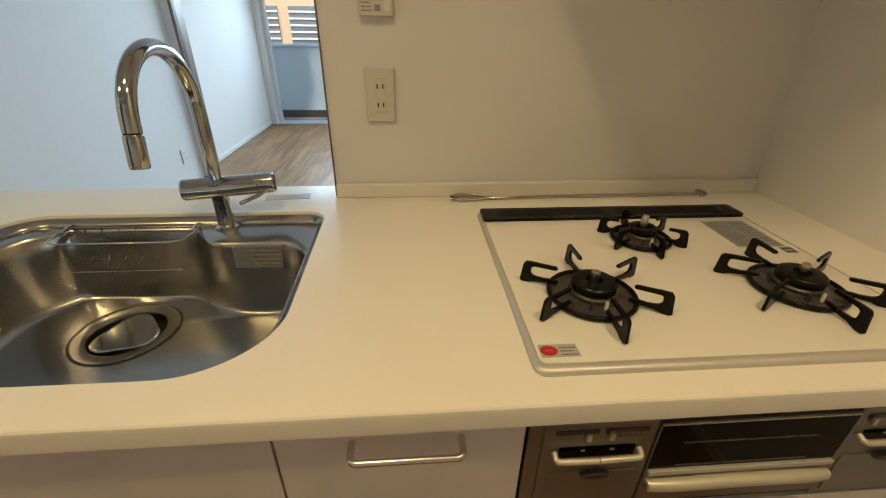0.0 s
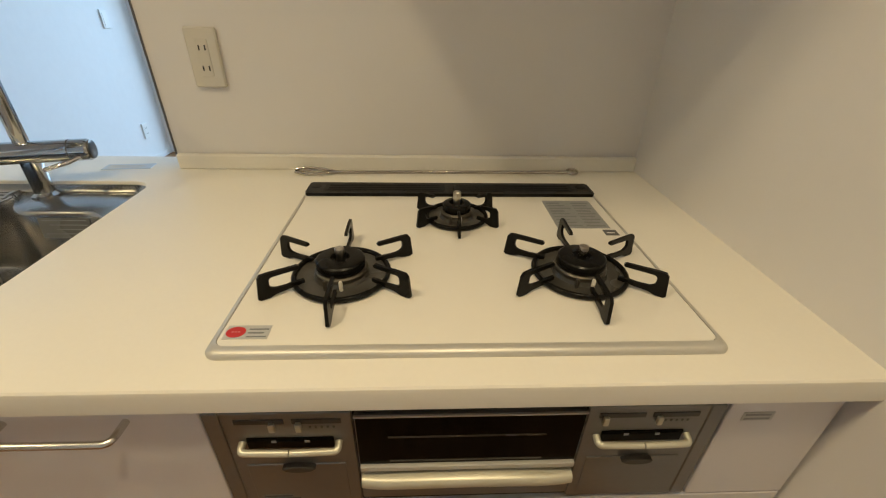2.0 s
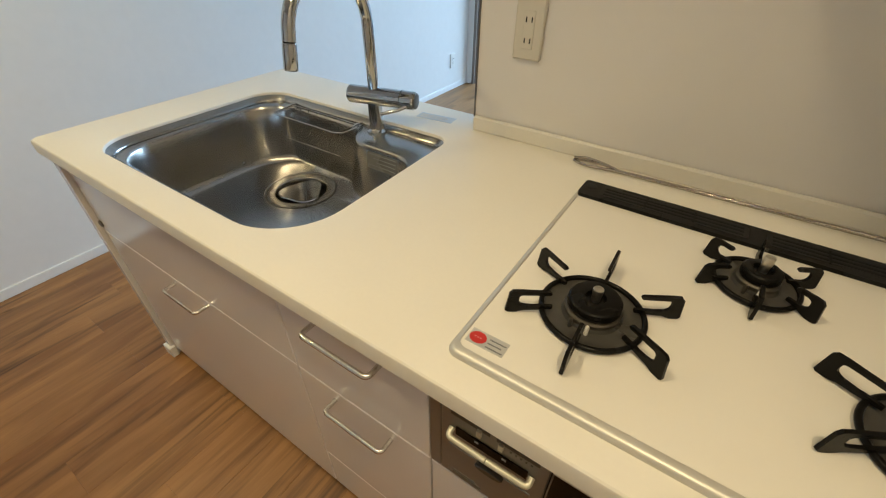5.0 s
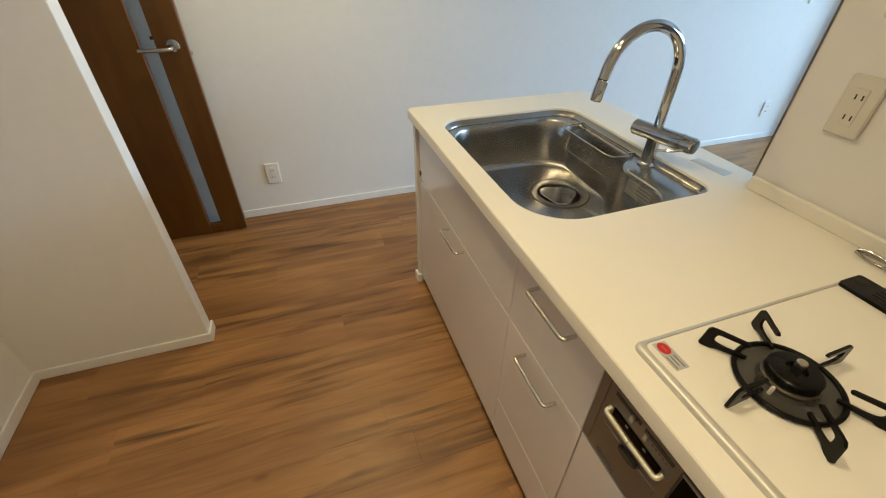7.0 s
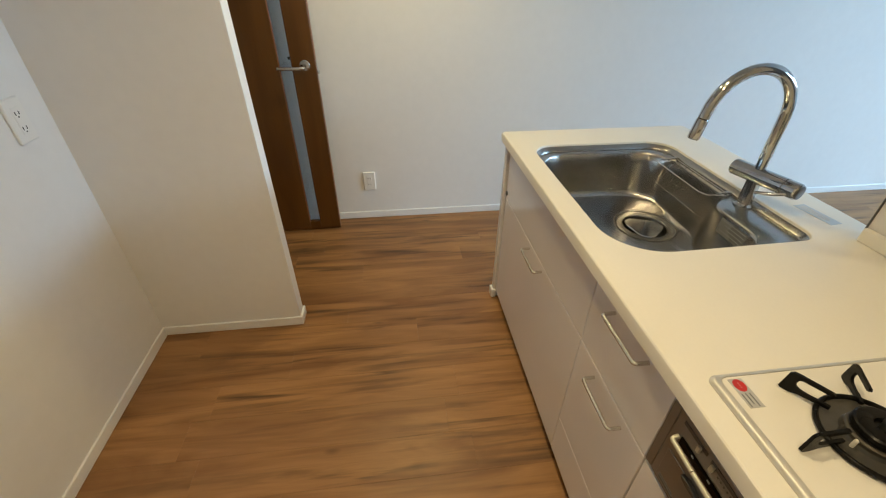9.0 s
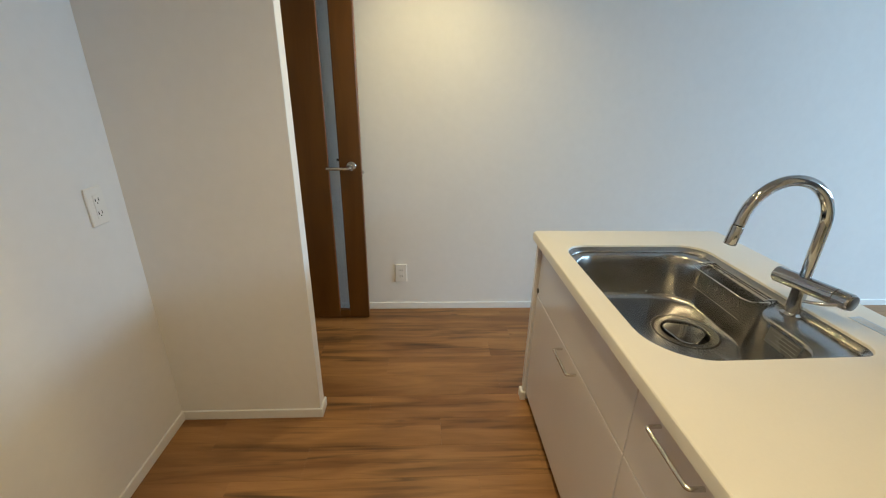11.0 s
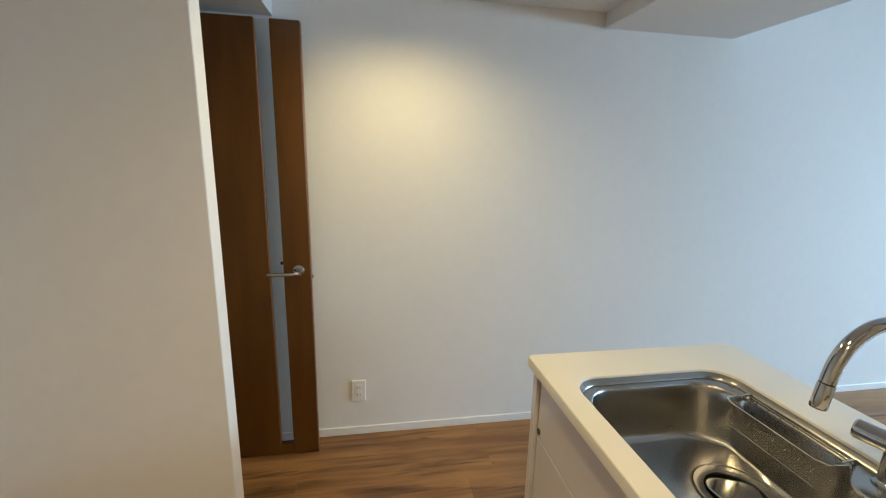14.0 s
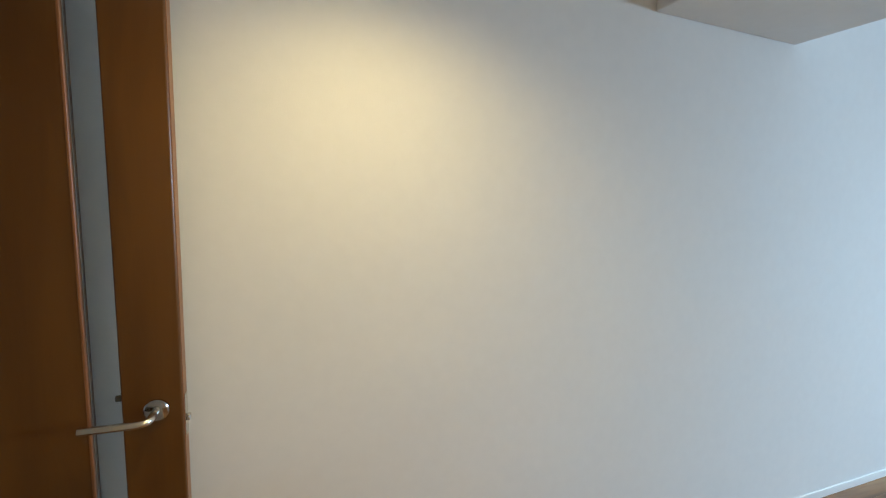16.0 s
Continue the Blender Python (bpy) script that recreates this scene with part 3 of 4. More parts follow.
layers += [(drain_ring(0.108), 0.6450), (drain_ring(0.1035), 0.6448), (drain_ring(0.1025), 0.6425), (drain_ring(0.099), 0.6420), (drain_ring(0.080), 0.6390)]
rings = [[sb.verts.new((*p, z)) for p in loop] for loop, z in layers]
for n, (a, b) in enumerate(zip(rings, rings[1:])):
    if n == 6:
        continue
    for i in range(240):
        sb.faces.new((a[i], a[(i + 1) % 240], b[(i + 1) % 240], b[i]))
flat = [sb.edges.get((r[i], r[(i + 1) % 240])) for r in (rings[6], rings[7]) for i in range(240)]
bmesh.ops.triangle_fill(sb, use_beauty=True, use_dissolve=False, edges=flat)
bmesh.ops.recalc_face_normals(sb, faces=sb.faces)
part("bowl", sb, STEEL, sink, angle=70)
part("drain_groove", lathe(bmesh.new(), DRAIN.x, DRAIN.y, [(0.1022, 0.6440), (0.1022, 0.6454), (0.0992, 0.6454), (0.0992, 0.6440)], 64, caps=False), GUNMETAL, sink, "thin dark seam round the drain")
part("drain_flange", lathe(bmesh.new(), DRAIN.x, DRAIN.y, [(0.0996, 0.6440), (0.0990, 0.6452), (0.078, 0.6446), (0.0745, 0.6430), (0.0725, 0.6380), (0.072, 0.6150)], 64, caps=False), STEEL, sink)
part("drain_pit", lathe(bmesh.new(), DRAIN.x, DRAIN.y, [(0.073, 0.6160), (0.073, 0.6150)], 32), SLOT_BLACK, sink, "black opening under the drain cover")
def cover_ring(scale, z):
    """An outline with three lobes that touch the drain's rim and three hollow sides."""
    turns = [2 * math.pi * i / 72 for i in range(72)]
    return [(DRAIN.x + scale * (0.0615 - 0.0085 * math.cos(3 * (a + radians(80)))) * math.cos(a), DRAIN.y + scale * (0.0615 - 0.0085 * math.cos(3 * (a + radians(80)))) * math.sin(a), z) for a in turns]


cv = bmesh.new()
rings = [[cv.verts.new(p) for p in cover_ring(k, z)] for k, z in ((0.94, 0.6340), (1.0, 0.6360), (1.0, 0.6385), (0.96, 0.6398), (0.88, 0.6394), (0.60, 0.6385), (0.30, 0.6380), (0.05, 0.6379))]
for a, b in zip(rings, rings[1:]):
    for i in range(72):
        cv.faces.new((a[i], a[(i + 1) % 72], b[(i + 1) % 72], b[i]))
cv.faces.new(rings[0][::-1])
cv.faces.new(rings[-1])
part("drain_cover", cv, CHROME, sink, "three-lobed chrome drain cover", angle=50)


def bowl_strip(u0, u1, v0, v1, lift):
    """A thin film that follows the bowl's wall: u along the wall in steps, v from the top down."""
    k = min((i for i in range(240) if wall_a[i].y > 0.42), key=lambda i: abs(wall_a[i].x + 0.478))
    bm, grid = bmesh.new(), []
    for v in (v0, v1):
        line = []
        for n in range(13):
            i = k + u0 + (u1 - u0) * n / 12
            a, f = int(math.floor(i)), i - math.floor(i)
            p = wall_a[a % 240].lerp(wall_a[(a + 1) % 240], f).lerp(wall_b[a % 240].lerp(wall_b[(a + 1) % 240], f), v)
            p = p + (cen - p).normalized() * lift
            line.append(bm.verts.new((p.x, p.y, 0.817 - 0.027 * v)))
        grid.append(line)
    for n in range(12):
        bm.faces.new((grid[0][n], grid[0][n + 1], grid[1][n + 1], grid[1][n]))
    return bm


warn = part("care_label", bowl_strip(-6, 6, 0.10, 1.75, 0.0014), LABEL_FILM, sink, "clear grey printed care label")
for r in range(4):
    part("print_line", bowl_strip(-5.2, 5 - 1.3 * (r % 3), 0.26 + r * 0.36, 0.34 + r * 0.36, 0.0019), LABEL_GREY, warn)

basket = thing("sink_basket", -0.78, 0.55, 0.75, "chrome wire basket hung on the sink's back edge", "wire basket")
BX0, BX1, BY0, BY1, BZ0, BZ1 = -0.918, -0.630, 0.498, 0.578, 0.754, 0.829
rim = [(BX0 + 0.012, BY1, BZ1), (BX0, BY1 - 0.02, BZ1), (BX0 + 0.006, BY0 + 0.012, BZ1), (BX0 + 0.03, BY0, BZ1), (BX1 - 0.03, BY0, BZ1), (BX1 - 0.006, BY0 + 0.012, BZ1), (BX1, BY1 - 0.02, BZ1), (BX1 - 0.012, BY1, BZ1)]
part("rim", tube(bmesh.new(), rim, 0.0020, 8, closed=True), TOOL_STEEL, basket)
low = [(BX0 + 0.03, BY1 - 0.008, BZ0), (BX0 + 0.03, BY0 + 0.014, BZ0), (BX1 - 0.03, BY0 + 0.014, BZ0), (BX1 - 0.03, BY1 - 0.008, BZ0)]
part("bottom_wire", tube(bmesh.new(), low, 0.0010, 6, closed=True), TOOL_STEEL, basket)
for k in range(7):
    wx = BX0 + 0.036 + k * (BX1 - BX0 - 0.072) / 6
    line = corner_path([(wx, BY0 + 0.001, BZ1), (wx, BY0 + 0.014, BZ0), (wx, BY1 - 0.008, BZ0), (wx, BY1, BZ1)], 0.012, 3)
    part("wire", tube(bmesh.new(), line, 0.0012, 6), TOOL_STEEL, basket)
for hx in (BX0 + 0.008, BX1 - 0.008):
    hook = corner_path([(hx, BY1 - 0.03, BZ1 + 0.001), (hx, BY1 - 0.008, BZ1 + 0.007), (hx, BY1 + 0.014, BZ1 + 0.001)], 0.01, 4)
    part("hook", tube(bmesh.new(), hook, 0.0030, 8), TOOL_STEEL, basket)

# ---- faucet ----
FX, FY = -0.571, 0.576
faucet = thing("faucet", FX, FY, 0.827, "polished chrome gooseneck mixer tap with side lever", "faucet")
part("base", lathe(bmesh.new(), FX, FY, [(0.026, 0.8265), (0.026, 0.831), (0.021, 0.834), (0.0185, 0.837), (0.0185, 0.905)], 36), CHROME, faucet)
arc_r, top_z = 0.114, 1.086
neck = [(FX, FY, 0.90), (FX, FY, 0.98), (FX, FY, top_z - 0.02)]
neck += [(FX + 0.02 * (arc_r - arc_r * math.cos(a)), FY - arc_r + arc_r * math.cos(a), top_z + arc_r * math.sin(a)) for a in (radians(d) for d in range(0, 171, 6))]
end_dir = Vector((0, -math.sin(radians(170)), math.cos(radians(170))))
tip = Vector(neck[-1])
neck.append(tuple(tip + end_dir * 0.022))
part("spout", tube(bmesh.new(), neck, 0.0135, 24), CHROME, faucet)
part("spout_ring", tube(bmesh.new(), [tip + end_dir * 0.022, tip + end_dir * 0.0245], 0.0125, 24), SLOT_BLACK, faucet, "dark joint in the spout")
part("spout_head", tube(bmesh.new(), [tip + end_dir * 0.0245, tip + end_dir * 0.027, tip + end_dir * 0.072, tip + end_dir * 0.075], [0.0135, 0.0145, 0.0145, 0.0130], 24), CHROME, faucet)
A, B = Vector((-0.638, 0.558, 0.922)), Vector((-0.460, 0.604, 0.922))
ax = (B - A).normalized()
part("mixer_body", tube(bmesh.new(), [A, A + ax * 0.004, A + ax * 0.02, B - ax * 0.02, B - ax * 0.004, B], [0.020, 0.0225, 0.0225, 0.0225, 0.0225, 0.020], 32), CHROME, faucet)
part("body_ring", tube(bmesh.new(), [B - ax * 0.036, B - ax * 0.034], 0.0228, 32), GUNMETAL, faucet, "dark seam round the mixer body")
part("lever_cap", tube(bmesh.new(), [B, B + ax * 0.003, B + ax * 0.0045], [0.0195, 0.019, 0.015], 32), GUNMETAL, faucet, "dark end cap of the mixer")
lv = B - ax * 0.014 + Vector((0, -0.018, -0.010))
part("lever", tube(bmesh.new(), [lv, lv + Vector((-0.012, -0.020, -0.006)), lv + Vector((-0.040, -0.050, -0.012))], [0.0052, 0.0046, 0.0040], 12), CHROME, faucet, "slim chrome lever")

# ---- gas hob ----
HX0, HX1, HY0, HY1 = -0.002, 0.616, 0.054, 0.570
hob = thing("gas_hob", 0.3, 0.33, TOP, "built-in three-burner gas hob with cream glass top", "gas hob")


def round_rect(x0, y0, x1, y1, r):
    return rounded_loop([(x0, y0, r), (x1, y0, r), (x1, y1, r), (x0, y1, r)], 10)


hf = bmesh.new()
outer, inner = round_rect(HX0, HY0, HX1, HY1, 0.016), round_rect(HX0 + 0.009, HY0 + 0.0145, HX1 - 0.009, HY1 - 0.004, 0.012)
loops = [(outer, TOP + 0.0003), (outer, TOP + 0.003), (inset(outer, 0.003), TOP + 0.0068), (inset(outer, 0.007), TOP + 0.0085), (inner, TOP + 0.0085), (inner, TOP + 0.004)]
rings = [[hf.verts.new((*p, z)) for p in l] for l, z in loops]
for a, b in zip(rings, rings[1:]):
    for i in range(len(a)):
        hf.faces.new((a[i], a[(i + 1) % len(a)], b[(i + 1) % len(a)], b[i]))
part("frame", hf, FRAME_METAL, hob, "pale metal rim", angle=45)
part("glass_top", slab(bmesh.new(), inset(inner, 0.0006), TOP + 0.002, TOP + 0.0078), HOB_GLASS, hob, "cream glass plate")
GZ = TOP + 0.0078
VENT0 = 0.506
vent = part("exhaust_strip", slab(bmesh.new(), round_rect(HX0 + 0.006, VENT0, HX1 - 0.006, HY1 - 0.003, 0.008), GZ - 0.001, GZ + 0.007), ENAMEL, hob, "black slotted exhaust cover")
for sx0, sx1 in ((0.040, 0.292), (0.317, 0.568)):
    # a raised plate, black for the shade of a sunken slot
    part("recess", slab(bmesh.new(), round_rect(sx0, VENT0 + 0.013, sx1, HY1 - 0.013, 0.006), GZ + 0.0066, GZ + 0.0074), SLOT_BLACK, vent)
    for k in range(3):
        yy = VENT0 + 0.018 + k * 0.011
        part("slat", one_box(sx0 + 0.008, yy, GZ + 0.007, sx1 - 0.008, yy + 0.005, GZ + 0.0080, bevel=0.0004), VENT_BLACK, vent)
    for k in range(2):
        xx = sx0 + 0.085 + k * (sx1 - sx0 - 0.17)
        part("bridge", one_box(xx - 0.0018, VENT0 + 0.014, GZ + 0.0072, xx + 0.0018, HY1 - 0.015, GZ + 0.0084), VENT_BLACK, vent)
for hx in (0.020, 0.589):
    part("finger_hole", lathe(bmesh.new(), hx, 0.544, [(0.011, GZ + 0.006), (0.011, GZ + 0.0075), (0.009, GZ + 0.0078)], 20), SLOT_BLACK, vent)


def arm_mesh(r_in, r_out, top):
    """One pan rest: a flat iron loop standing on edge, open towards the flame."""
    z0, z1 = GZ + 0.005, GZ + top
    out = [(r_in - 0.014, z0 + 0.004), (r_in + 0.004, z0 + 0.0015), (r_in + 0.012, z0 + 0.0005), (r_out - 0.020, z0 - 0.0005), (r_out - 0.010, z0 - 0.0045), (r_out + 0.001, z0 - 0.0048), (r_out + 0.0045, z0 - 0.002),
           (r_out + 0.003, z0 + 0.010), (r_out + 0.001, z1 - 0.005), (r_out - 0.003, z1), (r_out - 0.012, z1 + 0.0008), (r_in + 0.006, z1 + 0.0005), (r_in - 0.008, z1 + 0.0005), (r_in - 0.0105, z1 - 0.0018)]
    inn = [(r_in - 0.014, z0 + 0.009), (r_in + 0.004, z0 + 0.0085), (r_in + 0.011, z0 + 0.0075), (r_out - 0.023, z0 + 0.008), (r_out - 0.018, z0 + 0.0088), (r_out - 0.0145, z0 + 0.0110), (r_out - 0.013, z0 + 0.0135),
           (r_out - 0.0125, z0 + 0.016), (r_out - 0.013, z1 - 0.0095), (r_out - 0.015, z1 - 0.0072), (r_out - 0.018, z1 - 0.0063), (r_in + 0.006, z1 - 0.0058), (r_in - 0.008, z1 - 0.0055), (r_in - 0.0105, z1 - 0.0035)]
    bm = bmesh.new()
    half = 0.0023
    sides = [[[bm.verts.new((r, y, z)) for r, z in line] for line in (out, inn)] for y in (-half, half)]
    n = len(out)
    for i in range(n - 1):
        (oa, ia), (ob, ib) = sides
        bm.faces.new((oa[i], oa[i + 1], ia[i + 1], ia[i]))
        bm.faces.new((ob[i + 1], ob[i], ib[i], ib[i + 1]))
        bm.faces.new((oa[i + 1], oa[i], ob[i], ob[i + 1]))
        bm.faces.new((ia[i], ia[i + 1], ib[i + 1], ib[i]))
    for k in (0, n - 1):
        bm.faces.new((sides[0][0][k], sides[0][1][k], sides[1][1][k], sides[1][0][k]))
    return mesh_of("arm", bm, ENAMEL, angle=30)


def burner(cx, cy, plate, rest, cap, turn, top, pin):
    part("drip_tray", lathe(bmesh.new(), cx, cy, [(plate, GZ + 0.0004), (plate, GZ + 0.003), (plate - 0.004, GZ + 0.0042), (plate - 0.012, GZ + 0.002), (cap + 0.006, GZ + 0.004), (cap + 0.002, GZ + 0.012)], 56), GUNMETAL, hob, "dark grey burner tray")
    ring = [(cx + plate * math.cos(2 * math.pi * i / 56), cy + plate * math.sin(2 * math.pi * i / 56), GZ + 0.006) for i in range(56)]
    part("rest_ring", tube(bmesh.new(), ring, 0.0038, 8, closed=True), ENAMEL, hob, "black enamel ring")
    part("burner_base", lathe(bmesh.new(), cx, cy, [(cap + 0.0035, GZ + 0.004), (cap + 0.0035, GZ + 0.0145), (cap + 0.001, GZ + 0.017), (cap - 0.004, GZ + 0.0175)], 48), BURNER_ALLOY, hob, "worn metal burner body")
    part("burner_cap", lathe(bmesh.new(), cx, cy, [(cap - 0.003, GZ + 0.016), (cap, GZ + 0.018), (cap + 0.0006, GZ + 0.020), (cap - 0.0015, GZ + 0.021), (cap - 0.0015, GZ + 0.0225), (cap + 0.0006, GZ + 0.0235), (cap + 0.0004, GZ + 0.0295), (cap - 0.002, GZ + 0.0315), (cap - 0.008, GZ + 0.0325), (0.0135, GZ + 0.0322), (0.0115, GZ + 0.027)], 48), ENAMEL, hob, "black burner cap")
    part("sensor_pin", lathe(bmesh.new(), cx, cy, [(0.0062, GZ + 0.02), (0.0062, GZ + 0.0385), (0.0070, GZ + 0.0388), (0.0070, GZ + pin - 0.0008), (0.0064, GZ + pin), (0.0040, GZ + pin), (0.0036, GZ + pin - 0.0010)], 12), SENSOR_STEEL, hob, "steel heat sensor")
    for a, r in ((-82, cap + 0.008), (-112, cap + 0.009)):
        px, py = cx + r * math.cos(radians(a)), cy + r * math.sin(radians(a))
        part("igniter", lathe(bmesh.new(), px, py, [(0.0028, GZ + 0.003), (0.0028, GZ + 0.016), (0.0018, GZ + 0.018)], 10), IVORY_PLASTIC if a == -82 else BURNER_ALLOY, hob)
    me = arm_mesh(plate + 0.001, rest, top)
    for k in range(6):
        arm = new("rest_arm", me)
        arm.parent = hob
        arm.matrix_parent_inverse = Matrix.Translation(-hob.location)
        arm.matrix_basis = pose(cx, cy, 0, 0, 0, turn + 60 * k)


burner(0.130, 0.213, 0.067, 0.112, 0.0340, 91, 0.038, 0.047)
burner(0.4805, 0.216, 0.067, 0.115, 0.0345, 89, 0.038, 0.048)
burner(0.309, 0.405, 0.055, 0.080, 0.0255, 90, 0.036, 0.053)

sk = part("safety_sticker", one_box(0.012, 0.080, GZ, 0.064, 0.104, GZ + 0.0005), LABEL_SILVER, hob, "silver sticker with a red oval")
ov = lathe(bmesh.new(), 0, 0, [(0.0105, 0), (0.0105, 0.0004)], 28)
bmesh.ops.transform(ov, matrix=Matrix.Translation((0.0245, 0.0920, GZ + 0.0004)) @ Matrix.Diagonal((1.1, 0.9, 1, 1)), verts=ov.verts)
part("red_oval", ov, RED, sk)
for r in range(3):
    part("print_line", one_box(0.039, 0.0830 + r * 0.0065, GZ + 0.0004, 0.062 - 0.004 * (r % 2), 0.0848 + r * 0.0065, GZ + 0.0009), LABEL_PRINT, sk)
for k in range(3):
    part("red_print", one_box(0.0195 + k * 0.0038, 0.0910, GZ + 0.0007, 0.0218 + k * 0.0038, 0.0931, GZ + 0.0010), PINK, sk)

wl = part("instruction_label", one_box(0.491, 0.363, GZ, 0.588, 0.486, GZ + 0.0005), LABEL_GREY, hob, "grey printed instruction label")
for r in range(9):
    part("print_line", one_box(0.497, 0.371 + r * 0.0125, GZ + 0.0004, 0.540 - 0.008 * (r % 3), 0.3755 + r * 0.0125, GZ + 0.0009), LABEL_PRINT, wl)
    part("print_line", one_box(0.547, 0.371 + r * 0.0125, GZ + 0.0004, 0.582 - 0.006 * (r % 2), 0.3755 + r * 0.0125, GZ + 0.0009), LABEL_PRINT, wl)
bl = part("small_label", one_box(0.570, 0.336, GZ, 0.594, 0.357, GZ + 0.0005), PRINT_DARK, hob, "small black label with pale print")
part("print_line", one_box(0.574, 0.344, GZ + 0.0004, 0.588, 0.3465, GZ + 0.0009), LABEL_PALE, bl)

lifter = thing("trivet_lifter", 0.27, 0.664, TOP, "bright steel wire lifting tool lying behind the hob", "kitchen tool")
part("rod", tube(bmesh.new(), [(0.042, 0.6590, TOP + 0.0045), (0.310, 0.6645, TOP + 0.0042), (0.602, 0.6700, TOP + 0.0040)], 0.0042, 10), TOOL_STEEL, lifter)
for s, zz in ((1, 0.0), (-1, 0.0), (0.35, 0.010)):
    wire = corner_path([(0.046, 0.6590, TOP + 0.0045), (0.012, 0.6590 + 0.011 * s, TOP + 0.006 + zz * 0.5), (-0.033, 0.6585 + 0.013 * s, TOP + 0.005 + zz), (-0.056, 0.658, TOP + 0.005 + zz * 0.6)], 0.02, 6)
    part("loop_wire", tube(bmesh.new(), wire, 0.0031, 8), TOOL_STEEL, lifter)
ringp = [(0.613 + 0.0125 * math.cos(a), 0.6705 + 0.0125 * math.sin(a), TOP + 0.0040 + 0.002 * (1 + math.sin(a))) for a in (2 * math.pi * i / 24 for i in range(24))]
part("end_ring", tube(bmesh.new(), ringp, 0.0030, 8, closed=True), TOOL_STEEL, lifter)

# ---- gas grill front ----
GX0, GX1, GZ0, GZ1 = -0.009, 0.619, 0.604, 0.797
GF = 0.030
grill = thing("gas_grill", 0.3, 0.2, 0.61, "dark grey built-in gas grill with champagne handles", "gas grill")
# body coloured black to give the shaded gap under the worktop
part("body", one_box(GX0, GF + 0.004, GZ0, GX1, 0.50, GZ1 + 0.008), SLOT_BLACK, grill)
for px0, px1 in ((GX0, GX0 + 0.019), (GX0 + 0.0198, 0.164), (0.448, GX1 - 0.0198), (GX1 - 0.019, GX1)):
    part("face_panel", one_box(px0, GF, GZ0, px1, GF + 0.006, GZ1 - 0.008, bevel=0.0012), GRILL_GREY, grill)
door = part("grill_door", one_box(0.166, GF - 0.002, GZ0 + 0.012, 0.446, GF + 0.006, GZ1 - 0.012, bevel=0.0012), GRILL_GREY, grill)
part("window_pane", one_box(0.168, GF - 0.0032, GZ0 + 0.090, 0.444, GF - 0.0015, GZ1 - 0.014), GRILL_BLACK, door, "black glass window")
part("window_rim", one_box(0.166, GF - 0.004, GZ1 - 0.0145, 0.446, GF - 0.001, GZ1 - 0.012), FRAME_METAL, door)
part("window_sill_bar", one_box(0.168, GF - 0.008, GZ0 + 0.080, 0.444, GF - 0.001, GZ0 + 0.089, bevel=0.001), FRAME_METAL, door)
part("rack_line", one_box(0.205, GF - 0.0038, GZ1 - 0.052, 0.40, GF - 0.0031, GZ1 - 0.049), GUNMETAL, door, "grill rack seen through the glass")
part("tray_line", one_box(0.205, GF - 0.0038, GZ0 + 0.094, 0.40, GF - 0.0031, GZ0 + 0.097), GRILL_DARK, door)
gh = bmesh.new()
prof = [(0.0, 0.074), (-0.008, 0.0745), (-0.014, 0.0735), (-0.0175, 0.071), (-0.019, 0.064), (-0.0175, 0.060), (-0.014, 0.061), (-0.0145, 0.067), (-0.011, 0.069), (0.0, 0.069)]
segs = 24
rings = []
for k in range(segs + 1):
    u = k / segs
    xx = 0.169 + u * 0.274
    bow = 1 - 0.28 * abs(2 * u - 1) ** 6
    rings.append([gh.verts.new((xx, GF - 0.002 + y * bow, GZ0 + z + 0.004 * (1 - (2 * u - 1) ** 2) - 0.004)) for y, z in prof])
for a, b in zip(rings, rings[1:]):
    for i in range(len(prof)):
        j = (i + 1) % len(prof)
        gh.faces.new((a[i], a[j], b[j], b[i]))
gh.faces.new(rings[0][::-1])
gh.faces.new(rings[-1])
part("door_handle", gh, CHAMPAGNE, door, "wide champagne metal handle", angle=55)

